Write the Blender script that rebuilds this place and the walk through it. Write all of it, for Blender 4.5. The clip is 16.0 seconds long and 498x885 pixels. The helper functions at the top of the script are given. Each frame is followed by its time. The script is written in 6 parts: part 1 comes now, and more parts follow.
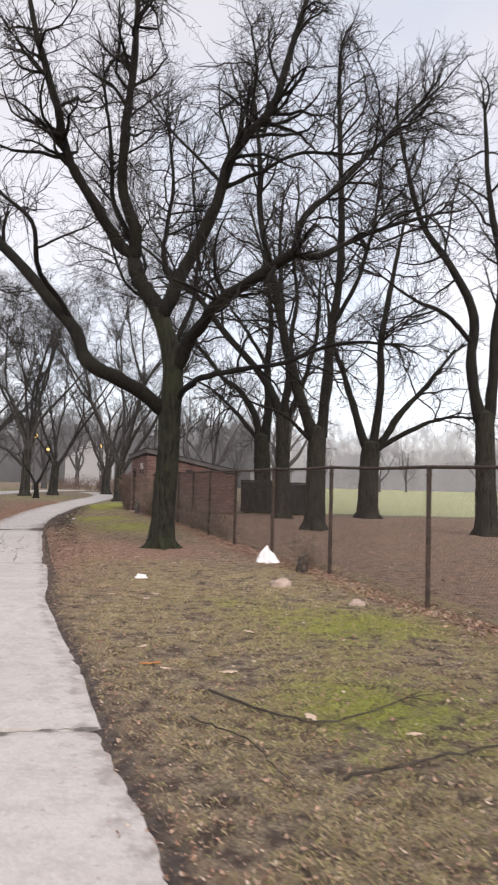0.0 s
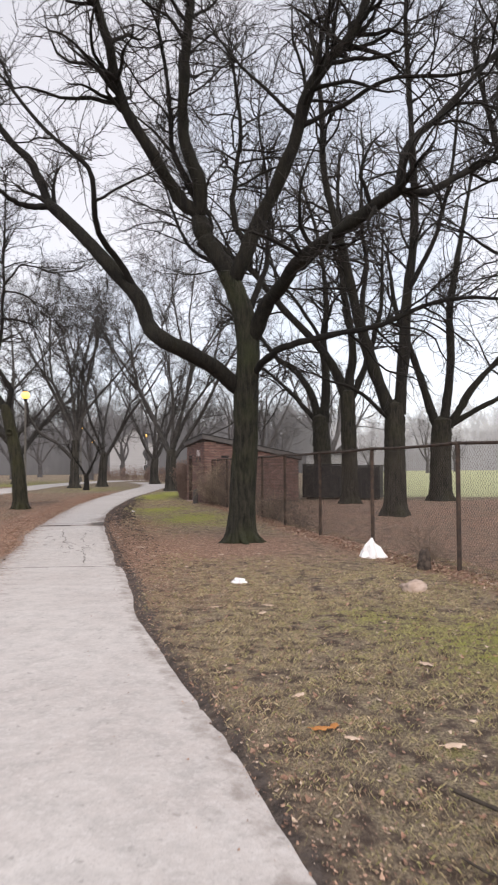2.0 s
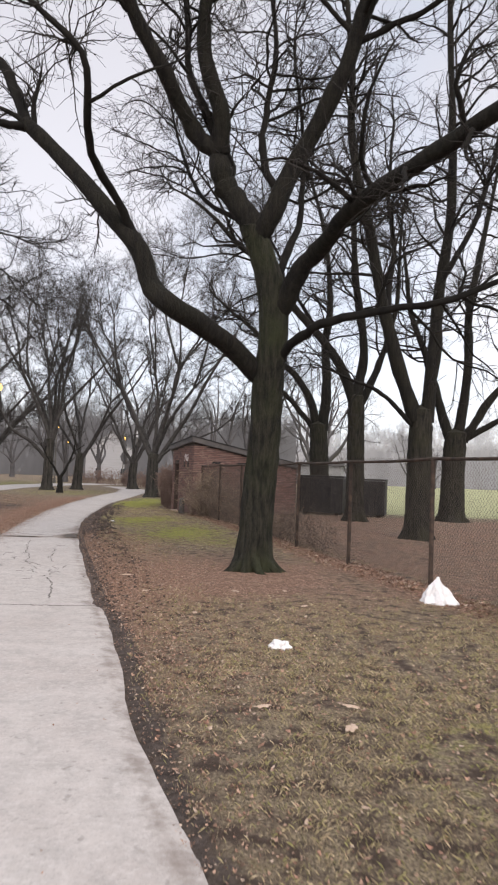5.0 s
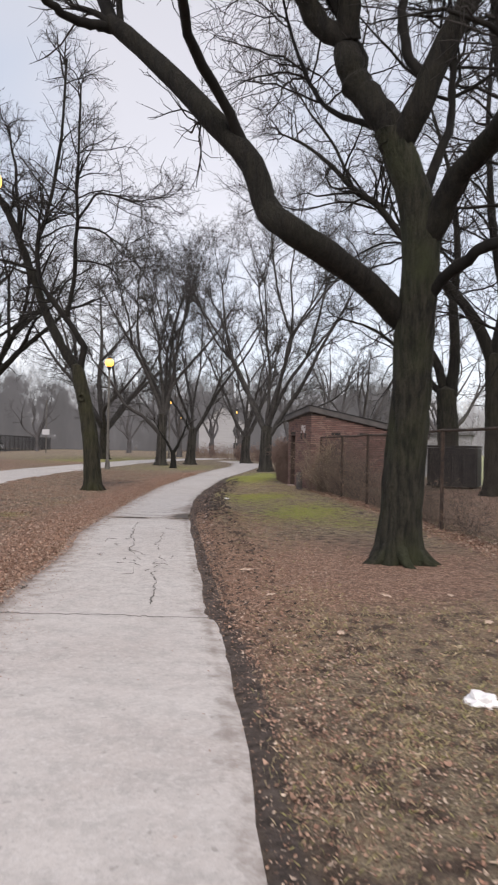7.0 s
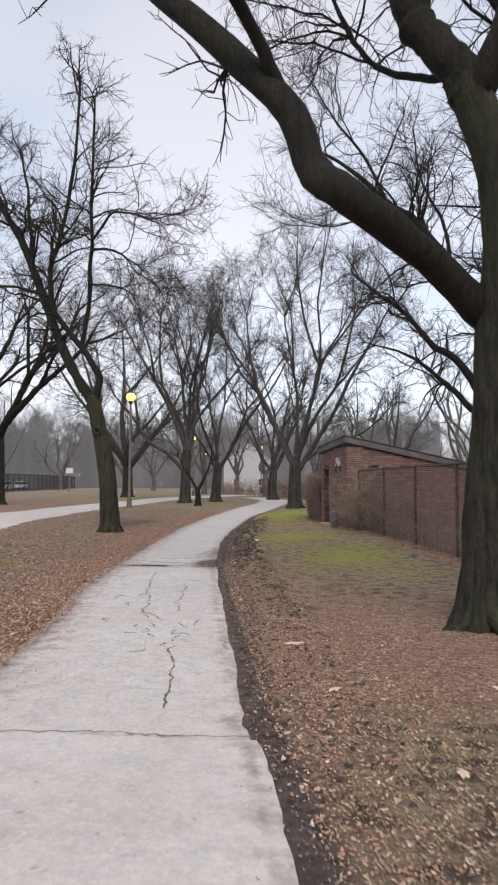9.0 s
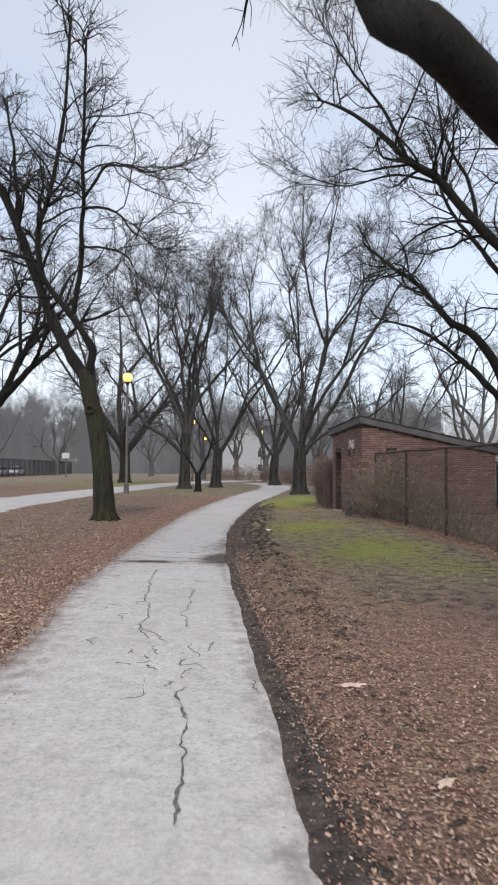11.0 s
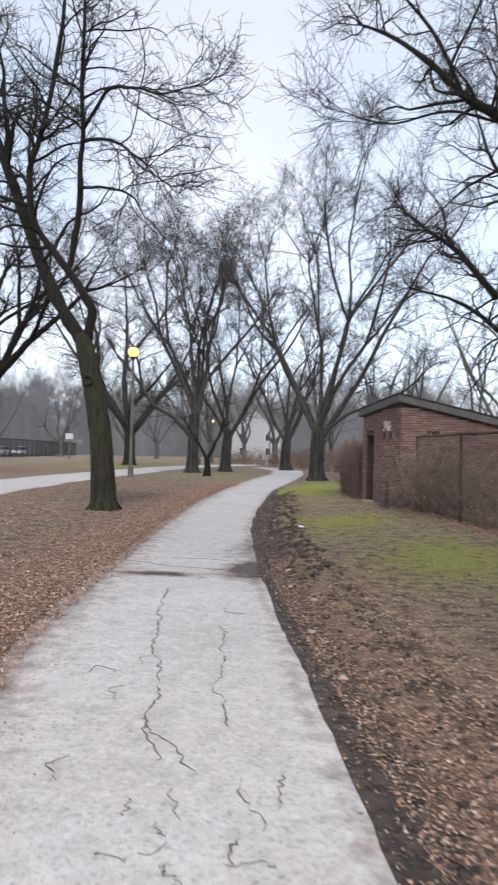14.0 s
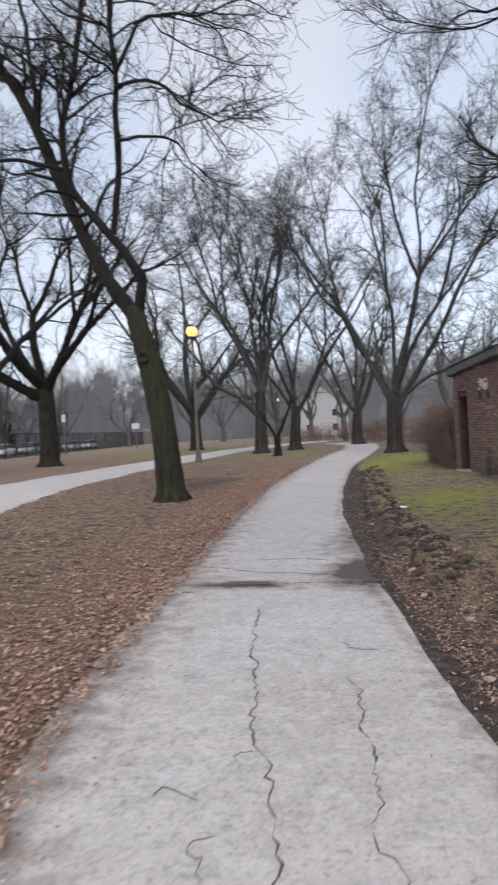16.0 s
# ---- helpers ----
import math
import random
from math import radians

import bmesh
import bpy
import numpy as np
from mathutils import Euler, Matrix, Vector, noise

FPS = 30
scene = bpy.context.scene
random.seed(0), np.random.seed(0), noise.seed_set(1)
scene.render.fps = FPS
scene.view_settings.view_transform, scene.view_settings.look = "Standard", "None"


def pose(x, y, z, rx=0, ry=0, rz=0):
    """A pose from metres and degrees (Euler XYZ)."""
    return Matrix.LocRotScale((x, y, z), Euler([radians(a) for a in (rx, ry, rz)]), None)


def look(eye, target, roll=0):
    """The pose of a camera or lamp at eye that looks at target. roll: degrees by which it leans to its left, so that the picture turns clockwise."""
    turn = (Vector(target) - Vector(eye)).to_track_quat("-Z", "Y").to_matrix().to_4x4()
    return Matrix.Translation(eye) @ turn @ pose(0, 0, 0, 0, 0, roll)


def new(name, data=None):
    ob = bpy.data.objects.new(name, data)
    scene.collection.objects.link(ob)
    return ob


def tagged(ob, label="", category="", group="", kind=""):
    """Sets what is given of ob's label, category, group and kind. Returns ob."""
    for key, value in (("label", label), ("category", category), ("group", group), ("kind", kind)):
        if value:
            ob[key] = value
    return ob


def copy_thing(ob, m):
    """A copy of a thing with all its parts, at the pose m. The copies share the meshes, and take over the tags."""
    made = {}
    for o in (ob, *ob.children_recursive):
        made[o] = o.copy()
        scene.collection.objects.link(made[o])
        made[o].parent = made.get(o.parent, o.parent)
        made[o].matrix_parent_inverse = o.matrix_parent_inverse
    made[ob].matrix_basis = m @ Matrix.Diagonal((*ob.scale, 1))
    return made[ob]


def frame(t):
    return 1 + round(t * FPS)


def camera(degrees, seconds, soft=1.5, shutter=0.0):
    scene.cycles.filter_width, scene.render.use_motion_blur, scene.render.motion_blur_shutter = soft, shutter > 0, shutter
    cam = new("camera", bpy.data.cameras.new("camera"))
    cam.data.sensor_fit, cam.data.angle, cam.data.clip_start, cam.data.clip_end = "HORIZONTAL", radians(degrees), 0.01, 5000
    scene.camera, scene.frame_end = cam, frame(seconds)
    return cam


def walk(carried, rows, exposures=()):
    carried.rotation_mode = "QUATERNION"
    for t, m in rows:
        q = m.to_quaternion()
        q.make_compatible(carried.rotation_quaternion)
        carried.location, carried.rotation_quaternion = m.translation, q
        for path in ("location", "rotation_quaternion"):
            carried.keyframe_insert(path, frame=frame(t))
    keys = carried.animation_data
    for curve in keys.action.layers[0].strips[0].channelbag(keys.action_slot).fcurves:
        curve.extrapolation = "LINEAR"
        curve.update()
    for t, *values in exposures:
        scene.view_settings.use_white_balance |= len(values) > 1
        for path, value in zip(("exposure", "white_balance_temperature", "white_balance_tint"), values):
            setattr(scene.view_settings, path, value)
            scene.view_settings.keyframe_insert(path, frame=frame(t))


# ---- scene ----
cam = camera(39.5, 16.0, soft=2.1, shutter=0.5)
METRES, EYE, TILT, LEAN, TURN = 15.8, 1.6, 0.0, 0.0, 0.0
ROWS = [
    (0.0, 0.0, 0.0, 0.0, -0.09, 3.23, -1.53),
    (0.5, -0.021, 0.029, -0.0002, 1.79, 2.89, -1.29),
    (1.0, -0.0366, 0.0598, -0.0044, 4.84, 2.21, -0.83),
    (1.5, -0.0508, 0.0914, -0.0031, 5.35, 1.84, -0.17),
    (2.0, -0.0632, 0.1203, -0.0026, 3.26, 2.03, 0.35),
    (2.5, -0.0704, 0.1533, -0.0021, 1.36, 1.99, 0.55),
    (3.0, -0.084, 0.1841, -0.0031, -0.59, 2.28, 0.46),
    (5.5, -0.1214, 0.342, -0.0047, 2.11, 2.77, -3.02),
    (6.0, -0.1253, 0.3743, -0.0066, 4.44, 1.91, -2.8),
    (6.5, -0.1341, 0.408, -0.0066, 8.25, 0.7, -2.11),
    (7.0, -0.1459, 0.4383, -0.0063, 10.45, 0.33, -1.13),
    (7.5, -0.1537, 0.4669, -0.0067, 11.91, 0.82, -0.57),
    (8.0, -0.164, 0.4975, -0.0063, 11.59, 1.87, -0.36),
    (8.5, -0.1692, 0.5269, -0.009, 11.61, 2.65, -0.27),
    (9.0, -0.1794, 0.5561, -0.0078, 12.5, 3.28, -0.25),
    (11.5, -0.234, 0.688, -0.012, 12.1, 1.7, -0.46),
    (12.0, -0.247, 0.7124, -0.0103, 9.83, 1.31, -0.9),
    (12.5, -0.255, 0.7439, -0.0113, 8.53, 0.98, -1.44),
    (13.0, -0.2684, 0.7699, -0.0123, 8.52, 0.93, -1.8),
    (13.5, -0.2761, 0.7951, -0.0146, 9.67, 0.84, -1.76),
    (14.0, -0.2844, 0.8246, -0.0131, 12.72, 0.78, -1.21),
    (14.5, -0.3004, 0.854, -0.0141, 17.07, 0.36, -0.08),
    (15.0, -0.3118, 0.8859, -0.0155, 21.41, 0.14, 1.27),
    (15.5, -0.3241, 0.9091, -0.0169, 21.82, -0.27, 2.24),
    (16.0, -0.3295, 0.9359, -0.0178, 18.13, -0.83, 3.06),
]
walk(cam, [(t, pose(0, 0, EYE, TILT, LEAN, TURN) @ pose(METRES * x, METRES * y, METRES * z, 90 + pitch, roll, yaw)) for t, x, y, z, yaw, pitch, roll in ROWS],
     exposures=((0, 0.97, 7130, 15), (1.0, 1.0, 7120, 15), (2.5, 0.93, 7110, 15), (6, 0.89, 7080, 15), (7.2, 0.82, 7000, 15), (9, 0.91, 6880, 14), (11.5, 0.85, 6480, 10), (12.5, 0.95, 6450, 10), (14, 1.07, 6480, 11), (15, 0.97, 6450, 11), (16, 0.79, 6500, 12)))


# ---- sky, sun ----
world = bpy.data.worlds.new("overcast_sky")
scene.world = world
world.use_nodes = True
wn, wl = world.node_tree.nodes, world.node_tree.links
sky = wn.new("ShaderNodeTexSky")
sky.sky_type = "NISHITA"
sky.sun_disc = False
sky.sun_elevation, sky.sun_rotation = radians(38), radians(200)
sky.air_density, sky.dust_density, sky.ozone_density = 1.0, 0.6, 2.0
pale = wn.new("ShaderNodeHueSaturation")
pale.inputs["Saturation"].default_value = 0.42
wl.new(sky.outputs[0], pale.inputs["Color"])
cloud_at = wn.new("ShaderNodeTexCoord")
cloud = wn.new("ShaderNodeTexNoise")
cloud.inputs["Scale"].default_value, cloud.inputs["Detail"].default_value = 2.2, 3
wl.new(cloud_at.outputs["Generated"], cloud.inputs["Vector"])
veil = wn.new("ShaderNodeMapRange")
veil.inputs[1].default_value, veil.inputs[2].default_value, veil.inputs[3].default_value, veil.inputs[4].default_value = 0.35, 0.65, 0.94, 1.04
wl.new(cloud.outputs[0], veil.inputs[0])
grey = wn.new("ShaderNodeVectorMath")
grey.operation = "SCALE"
veil_mix = wn.new("ShaderNodeMix")
veil_mix.data_type = "RGBA"
veil_mix.inputs[0].default_value = 0.62
cloud_mix = wn.new("ShaderNodeMix")
cloud_mix.data_type = "RGBA"
cloud_mix.inputs[6].default_value, cloud_mix.inputs[7].default_value = (2.45, 2.98, 3.80, 1), (3.10, 3.26, 3.66, 1)
cloud_fac = wn.new("ShaderNodeMapRange")
cloud_fac.inputs[1].default_value, cloud_fac.inputs[2].default_value = 0.42, 0.60
wl.new(cloud.outputs[0], cloud_fac.inputs[0])
wl.new(cloud_fac.outputs[0], cloud_mix.inputs[0])
wl.new(cloud_mix.outputs[2], veil_mix.inputs[7])
wl.new(pale.outputs[0], veil_mix.inputs[6])
wl.new(veil_mix.outputs[2], grey.inputs[0])
wl.new(veil.outputs[0], grey.inputs["Scale"])
wl.new(grey.outputs[0], wn["Background"].inputs["Color"])
wn["Background"].inputs["Strength"].default_value = 0.14
sun = new("sun", bpy.data.lights.new("sun", "SUN"))
sun.data.energy, sun.data.angle, sun.data.color = 1.5, radians(40), (1.0, 0.96, 0.92)
sun.matrix_world = look((20, -40, 45), (0, 15, 0))


# ---- materials ----
def mix_rgb(nt, fac, a, b):
    m = nt.nodes.new("ShaderNodeMix")
    m.data_type = "RGBA"
    for sock, v in ((m.inputs[0], fac), (m.inputs[6], a), (m.inputs[7], b)):
        if isinstance(v, bpy.types.NodeSocket):
            nt.links.new(v, sock)
        elif isinstance(v, (int, float)):
            sock.default_value = v
        else:
            sock.default_value = (*v, 1)
    return m.outputs[2]


def ramp(nt, fac, lo, hi, a=0.0, b=1.0):
    m = nt.nodes.new("ShaderNodeMapRange")
    m.clamp = True
    for i, v in enumerate((fac, lo, hi, a, b)):
        if isinstance(v, bpy.types.NodeSocket):
            nt.links.new(v, m.inputs[i])
        else:
            m.inputs[i].default_value = v
    return m.outputs[0]


def noise_tex(nt, scale, detail=4, rough=0.55, stretch=(1, 1, 1)):
    tc = nt.nodes.new("ShaderNodeTexCoord")
    mp = nt.nodes.new("ShaderNodeMapping")
    mp.inputs["Scale"].default_value = stretch
    nt.links.new(tc.outputs["Object"], mp.inputs[0])
    n = nt.nodes.new("ShaderNodeTexNoise")
    n.inputs["Scale"].default_value, n.inputs["Detail"].default_value = scale, detail
    n.inputs["Roughness"].default_value = rough
    nt.links.new(mp.outputs[0], n.inputs["Vector"])
    return n.outputs[0]


def cells(nt, scale, stretch=(1, 1, 1), feature="F1"):
    tc = nt.nodes.new("ShaderNodeTexCoord")
    mp = nt.nodes.new("ShaderNodeMapping")
    mp.inputs["Scale"].default_value = stretch
    nt.links.new(tc.outputs["Object"], mp.inputs[0])
    n = nt.nodes.new("ShaderNodeTexVoronoi")
    n.feature = feature
    n.inputs["Scale"].default_value = scale
    nt.links.new(mp.outputs[0], n.inputs["Vector"])
    return n


def begin(name, rough=0.85, metal=0.0):
    m = bpy.data.materials.new(name)
    m.use_nodes = True
    nt = m.node_tree
    p = nt.nodes["Principled BSDF"]
    p.inputs["Roughness"].default_value, p.inputs["Metallic"].default_value = rough, metal
    p.inputs["Specular IOR Level"].default_value = 0.3
    return m, nt, p


def bump(nt, p, height, strength, distance):
    b = nt.nodes.new("ShaderNodeBump")
    b.inputs["Strength"].default_value, b.inputs["Distance"].default_value = strength, distance
    nt.links.new(height, b.inputs["Height"])
    nt.links.new(b.outputs[0], p.inputs["Normal"])


def plain(name, a, b, scale=6.0, rough=0.7, metal=0.0, relief=0.15, dist=0.004, stretch=(1, 1, 1)):
    """Two tones by a coarse noise, darkened and lightened by a fine one, with fine relief."""
    m, nt, p = begin(name, rough, metal)
    c = mix_rgb(nt, ramp(nt, noise_tex(nt, scale, 5, 0.6, stretch), 0.35, 0.65), a, b)
    fine = noise_tex(nt, scale * 9, 4, 0.6, stretch)
    c = mix_rgb(nt, ramp(nt, fine, 0.3, 0.7, 0.0, 0.3), c, [v * 0.6 for v in a])
    nt.links.new(c, p.inputs["Base Color"])
    bump(nt, p, fine, relief, dist)
    return m


def bark(name, a, b, moss, ridge=14.0, mossy=0.5):
    m, nt, p = begin(name, 0.9)
    r = noise_tex(nt, ridge, 5, 0.62, (1, 1, 0.16))
    plate = noise_tex(nt, ridge * 3, 3, 0.6, (1, 1, 0.4))
    c = mix_rgb(nt, ramp(nt, r, 0.36, 0.6), a, b)
    c = mix_rgb(nt, ramp(nt, plate, 0.35, 0.7, 0.0, 0.45), c, [v * 0.45 for v in a])
    c = mix_rgb(nt, ramp(nt, noise_tex(nt, 1.3, 4), 0.45, 0.68, 0.0, mossy), c, moss)
    nt.links.new(c, p.inputs["Base Color"])
    add = nt.nodes.new("ShaderNodeMath")
    add.operation = "MULTIPLY_ADD"
    nt.links.new(r, add.inputs[0])
    add.inputs[1].default_value = 2.0
    nt.links.new(plate, add.inputs[2])
    bump(nt, p, add.outputs[0], 0.9, 0.03)
    return m


def island(name, tones, rough=0.8, translucent=0.0):
    """Joined small pieces, each with its own tone."""
    m, nt, p = begin(name, rough)
    g = nt.nodes.new("ShaderNodeNewGeometry")
    cr = nt.nodes.new("ShaderNodeValToRGB")
    cr.color_ramp.interpolation = "LINEAR"
    el = cr.color_ramp.elements
    while len(el) < len(tones):
        el.new(0.5)
    for i, t in enumerate(tones):
        el[i].position, el[i].color = i / (len(tones) - 1), (*t, 1)
    nt.links.new(g.outputs["Random Per Island"], cr.inputs[0])
    c = mix_rgb(nt, ramp(nt, noise_tex(nt, 60, 3), 0.35, 0.7, 0.0, 0.35), cr.outputs[0], (0.05, 0.04, 0.03))
    nt.links.new(c, p.inputs["Base Color"])
    return m


def ground_material():
    m, nt, p = begin("leafy_grass_soil", 0.95)

    def attr(n):
        a = nt.nodes.new("ShaderNodeAttribute")
        a.attribute_name = n
        return a.outputs["Fac"]
    leaf = cells(nt, 26, (1, 1.4, 1))
    tint = nt.nodes.new("ShaderNodeSeparateColor")
    nt.links.new(leaf.outputs["Color"], tint.inputs[0])
    fine = noise_tex(nt, 55, 5, 0.7)
    mid = noise_tex(nt, 5.5, 5, 0.65)
    big = noise_tex(nt, 0.55, 4, 0.6)
    soil = mix_rgb(nt, ramp(nt, mid, 0.35, 0.65), (0.085, 0.06, 0.046), (0.21, 0.155, 0.12))
    litter = mix_rgb(nt, tint.outputs[0], (0.23, 0.128, 0.09), (0.63, 0.405, 0.29))
    litter = mix_rgb(nt, ramp(nt, fine, 0.42, 0.60, 0.0, 0.85), litter, (0.066, 0.044, 0.036))
    straw = mix_rgb(nt, ramp(nt, fine, 0.36, 0.62), (0.055, 0.044, 0.032), (0.50, 0.40, 0.27))
    green = mix_rgb(nt, ramp(nt, fine, 0.35, 0.65), (0.10, 0.105, 0.025), (0.41, 0.415, 0.10))
    # Field grass lightened, with the fog's paleness put into its colour.
    hazed_field = mix_rgb(nt, ramp(nt, mid, 0.3, 0.7), (0.36, 0.38, 0.20), (0.45, 0.45, 0.27))
    c = mix_rgb(nt, ramp(nt, mid, 0.42, 0.58), soil, straw)

    def over(c, layer, a, soft=0.28):
        s = nt.nodes.new("ShaderNodeMath")
        s.operation = "ADD"
        nt.links.new(attr(a), s.inputs[0])
        nt.links.new(ramp(nt, mid, 0.25, 0.75, -soft, soft), s.inputs[1])
        s2 = nt.nodes.new("ShaderNodeMath")
        s2.operation = "ADD"
        nt.links.new(s.outputs[0], s2.inputs[0])
        nt.links.new(ramp(nt, big, 0.3, 0.7, -0.15, 0.15), s2.inputs[1])
        return mix_rgb(nt, ramp(nt, s2.outputs[0], 0.3, 0.75), c, layer)
    c = over(c, green, "green", 0.45)
    c = over(c, litter, "litter")
    mud = mix_rgb(nt, ramp(nt, noise_tex(nt, 9, 7, 0.75), 0.35, 0.68), (0.040, 0.031, 0.027), (0.165, 0.13, 0.112))
    c = over(c, mud, "mud", 0.42)
    c = over(c, hazed_field, "field", 0.1)
    nt.links.new(c, p.inputs["Base Color"])
    bump(nt, p, fine, 1.0, 0.04)
    return m


def concrete_material():
    m, nt, p = begin("worn_pale_concrete", 0.88)
    big = noise_tex(nt, 0.8, 5, 0.6)
    mid = noise_tex(nt, 5, 6, 0.65)
    grit = noise_tex(nt, 70, 4, 0.7)
    c = mix_rgb(nt, ramp(nt, big, 0.32, 0.68), (0.46, 0.415, 0.39), (0.56, 0.525, 0.50))
    c = mix_rgb(nt, ramp(nt, mid, 0.42, 0.72, 0.0, 0.7), c, (0.34, 0.32, 0.305))
    c = mix_rgb(nt, ramp(nt, noise_tex(nt, 24, 5, 0.7), 0.48, 0.7, 0.0, 0.6), c, (0.62, 0.59, 0.57))
    c = mix_rgb(nt, ramp(nt, grit, 0.5, 0.75, 0.0, 0.5), c, (0.25, 0.235, 0.225))
    c = mix_rgb(nt, ramp(nt, noise_tex(nt, 13, 3, 0.5), 0.66, 0.72, 0.0, 0.5), c, (0.22, 0.20, 0.185))
    wa = nt.nodes.new("ShaderNodeAttribute")
    wa.attribute_name = "worn"
    pits = nt.nodes.new("ShaderNodeMath")
    pits.operation = "MULTIPLY"
    nt.links.new(wa.outputs["Fac"], pits.inputs[0])
    nt.links.new(ramp(nt, noise_tex(nt, 34, 6, 0.75), 0.50, 0.64, 0.0, 0.65), pits.inputs[1])
    c = mix_rgb(nt, pits.outputs[0], c, (0.235, 0.222, 0.215))
    scuff = nt.nodes.new("ShaderNodeMath")
    scuff.operation = "MULTIPLY"
    nt.links.new(wa.outputs["Fac"], scuff.inputs[0])
    nt.links.new(ramp(nt, noise_tex(nt, 11, 6, 0.7), 0.5, 0.66, 0.0, 0.55), scuff.inputs[1])
    c = mix_rgb(nt, scuff.outputs[0], c, (0.62, 0.60, 0.57))
    at = nt.nodes.new("ShaderNodeAttribute")
    at.attribute_name = "soiled"
    s = nt.nodes.new("ShaderNodeMath")
    s.operation = "ADD"
    nt.links.new(at.outputs["Fac"], s.inputs[0])
    nt.links.new(ramp(nt, mid, 0.3, 0.7, -0.3, 0.3), s.inputs[1])
    c = mix_rgb(nt, ramp(nt, s.outputs[0], 0.4, 0.9, 0.0, 0.75), c, (0.20, 0.155, 0.128))
    c = mix_rgb(nt, ramp(nt, s.outputs[0], 0.95, 1.25, 0.0, 0.85), c, (0.07, 0.058, 0.05))
    nt.links.new(c, p.inputs["Base Color"])
    bump(nt, p, grit, 0.5, 0.006)
    return m


M_GROUND = ground_material()
M_CONCRETE = concrete_material()
M_BARK = bark("grey_brown_ridged_bark", (0.007, 0.0065, 0.0055), (0.040, 0.036, 0.028), (0.034, 0.034, 0.018))
M_BARK_MOSS = bark("mossy_olive_bark", (0.010, 0.009, 0.006), (0.040, 0.037, 0.023), (0.036, 0.037, 0.015), 13, 0.75)
M_BARK_TRUNK = bark("dark_olive_ridged_bark", (0.006, 0.006, 0.0045), (0.038, 0.036, 0.026), (0.034, 0.040, 0.018), 16, 0.75)
# Limb barks darker than trunks: shade of the backlit crown is in the colour.
M_BARK_BACKLIT = bark("backlit_ridged_limb_bark", (0.005, 0.0045, 0.004), (0.019, 0.017, 0.013), (0.016, 0.016, 0.009), 15)
M_LIMB = plain("backlit_limb_bark", (0.005, 0.0045, 0.004), (0.015, 0.0135, 0.011), 7, 0.92, 0, 0.6, 0.012, (1, 1, 0.5))
M_TWIG = plain("twig_bark", (0.016, 0.014, 0.013), (0.034, 0.030, 0.027), 3, 0.92)
def grass_material():
    """Blades whose tone drifts from clump to clump and differs from blade to blade."""
    m, nt, p = begin("grass_blades", 0.85)
    geo = nt.nodes.new("ShaderNodeNewGeometry")
    a = nt.nodes.new("ShaderNodeMath")
    a.operation = "MULTIPLY_ADD"
    nt.links.new(geo.outputs["Random Per Island"], a.inputs[0])
    a.inputs[1].default_value = 0.55
    nt.links.new(ramp(nt, noise_tex(nt, 7, 4, 0.6), 0.3, 0.7, -0.02, 0.55), a.inputs[2])
    cr = nt.nodes.new("ShaderNodeValToRGB")
    el = cr.color_ramp.elements
    tones = [(0.09, 0.066, 0.045), (0.22, 0.165, 0.105), (0.40, 0.31, 0.20), (0.23, 0.225, 0.08), (0.49, 0.39, 0.25), (0.64, 0.53, 0.38)]
    while len(el) < len(tones):
        el.new(0.5)
    for i, t in enumerate(tones):
        el[i].position, el[i].color = i / (len(tones) - 1), (*t, 1)
    nt.links.new(a.outputs[0], cr.inputs[0])
    at = nt.nodes.new("ShaderNodeAttribute")
    at.attribute_name = "green"
    lu = nt.nodes.new("ShaderNodeMath")
    lu.operation = "ADD"
    nt.links.new(at.outputs["Fac"], lu.inputs[0])
    nt.links.new(noise_tex(nt, 3.5, 4, 0.65), lu.inputs[1])
    lush = ramp(nt, lu.outputs[0], 0.6, 0.95, 0.0, 0.85)
    c = mix_rgb(nt, lush, cr.outputs[0], (0.29, 0.32, 0.065))
    nt.links.new(c, p.inputs["Base Color"])
    return m


M_GRASS = grass_material()
M_LEAF = island("fallen_leaves", [(0.10, 0.056, 0.04), (0.36, 0.20, 0.14), (0.55, 0.36, 0.26), (0.18, 0.10, 0.07), (0.66, 0.52, 0.41)])
M_GREY_TRUNK = bark("grey_ridged_park_bark", (0.012, 0.011, 0.010), (0.058, 0.053, 0.047), (0.045, 0.045, 0.03), 9, 0.3)
# Branches of the farther park trees: haze is painted in as lighter grey.
M_GREY_LIMB = plain("haze_tinted_branch_bark", (0.032, 0.030, 0.029), (0.066, 0.062, 0.060), 4, 0.92, 0, 0.5, 0.01)
M_CLOD = plain("wet_soil_clods", (0.035, 0.027, 0.023), (0.13, 0.10, 0.083), 14, 0.9, 0, 0.8, 0.02)
M_CRACK = plain("crack_filled_with_soil", (0.09, 0.08, 0.073), (0.21, 0.195, 0.18), 30, 0.95)
M_STEEL = plain("weathered_dark_fence_steel", (0.045, 0.036, 0.032), (0.11, 0.075, 0.058), 9, 0.75, 0.25)
M_WIRE = plain("weathered_galvanised_wire", (0.055, 0.046, 0.041), (0.11, 0.092, 0.08), 5, 0.7, 0.3)
M_BAG = plain("thin_white_plastic", (0.80, 0.79, 0.80), (0.88, 0.87, 0.88), 5, 0.45)
M_ROCK = plain("pale_tan_stone", (0.36, 0.27, 0.22), (0.50, 0.40, 0.34), 9, 0.85, 0, 0.5, 0.01)


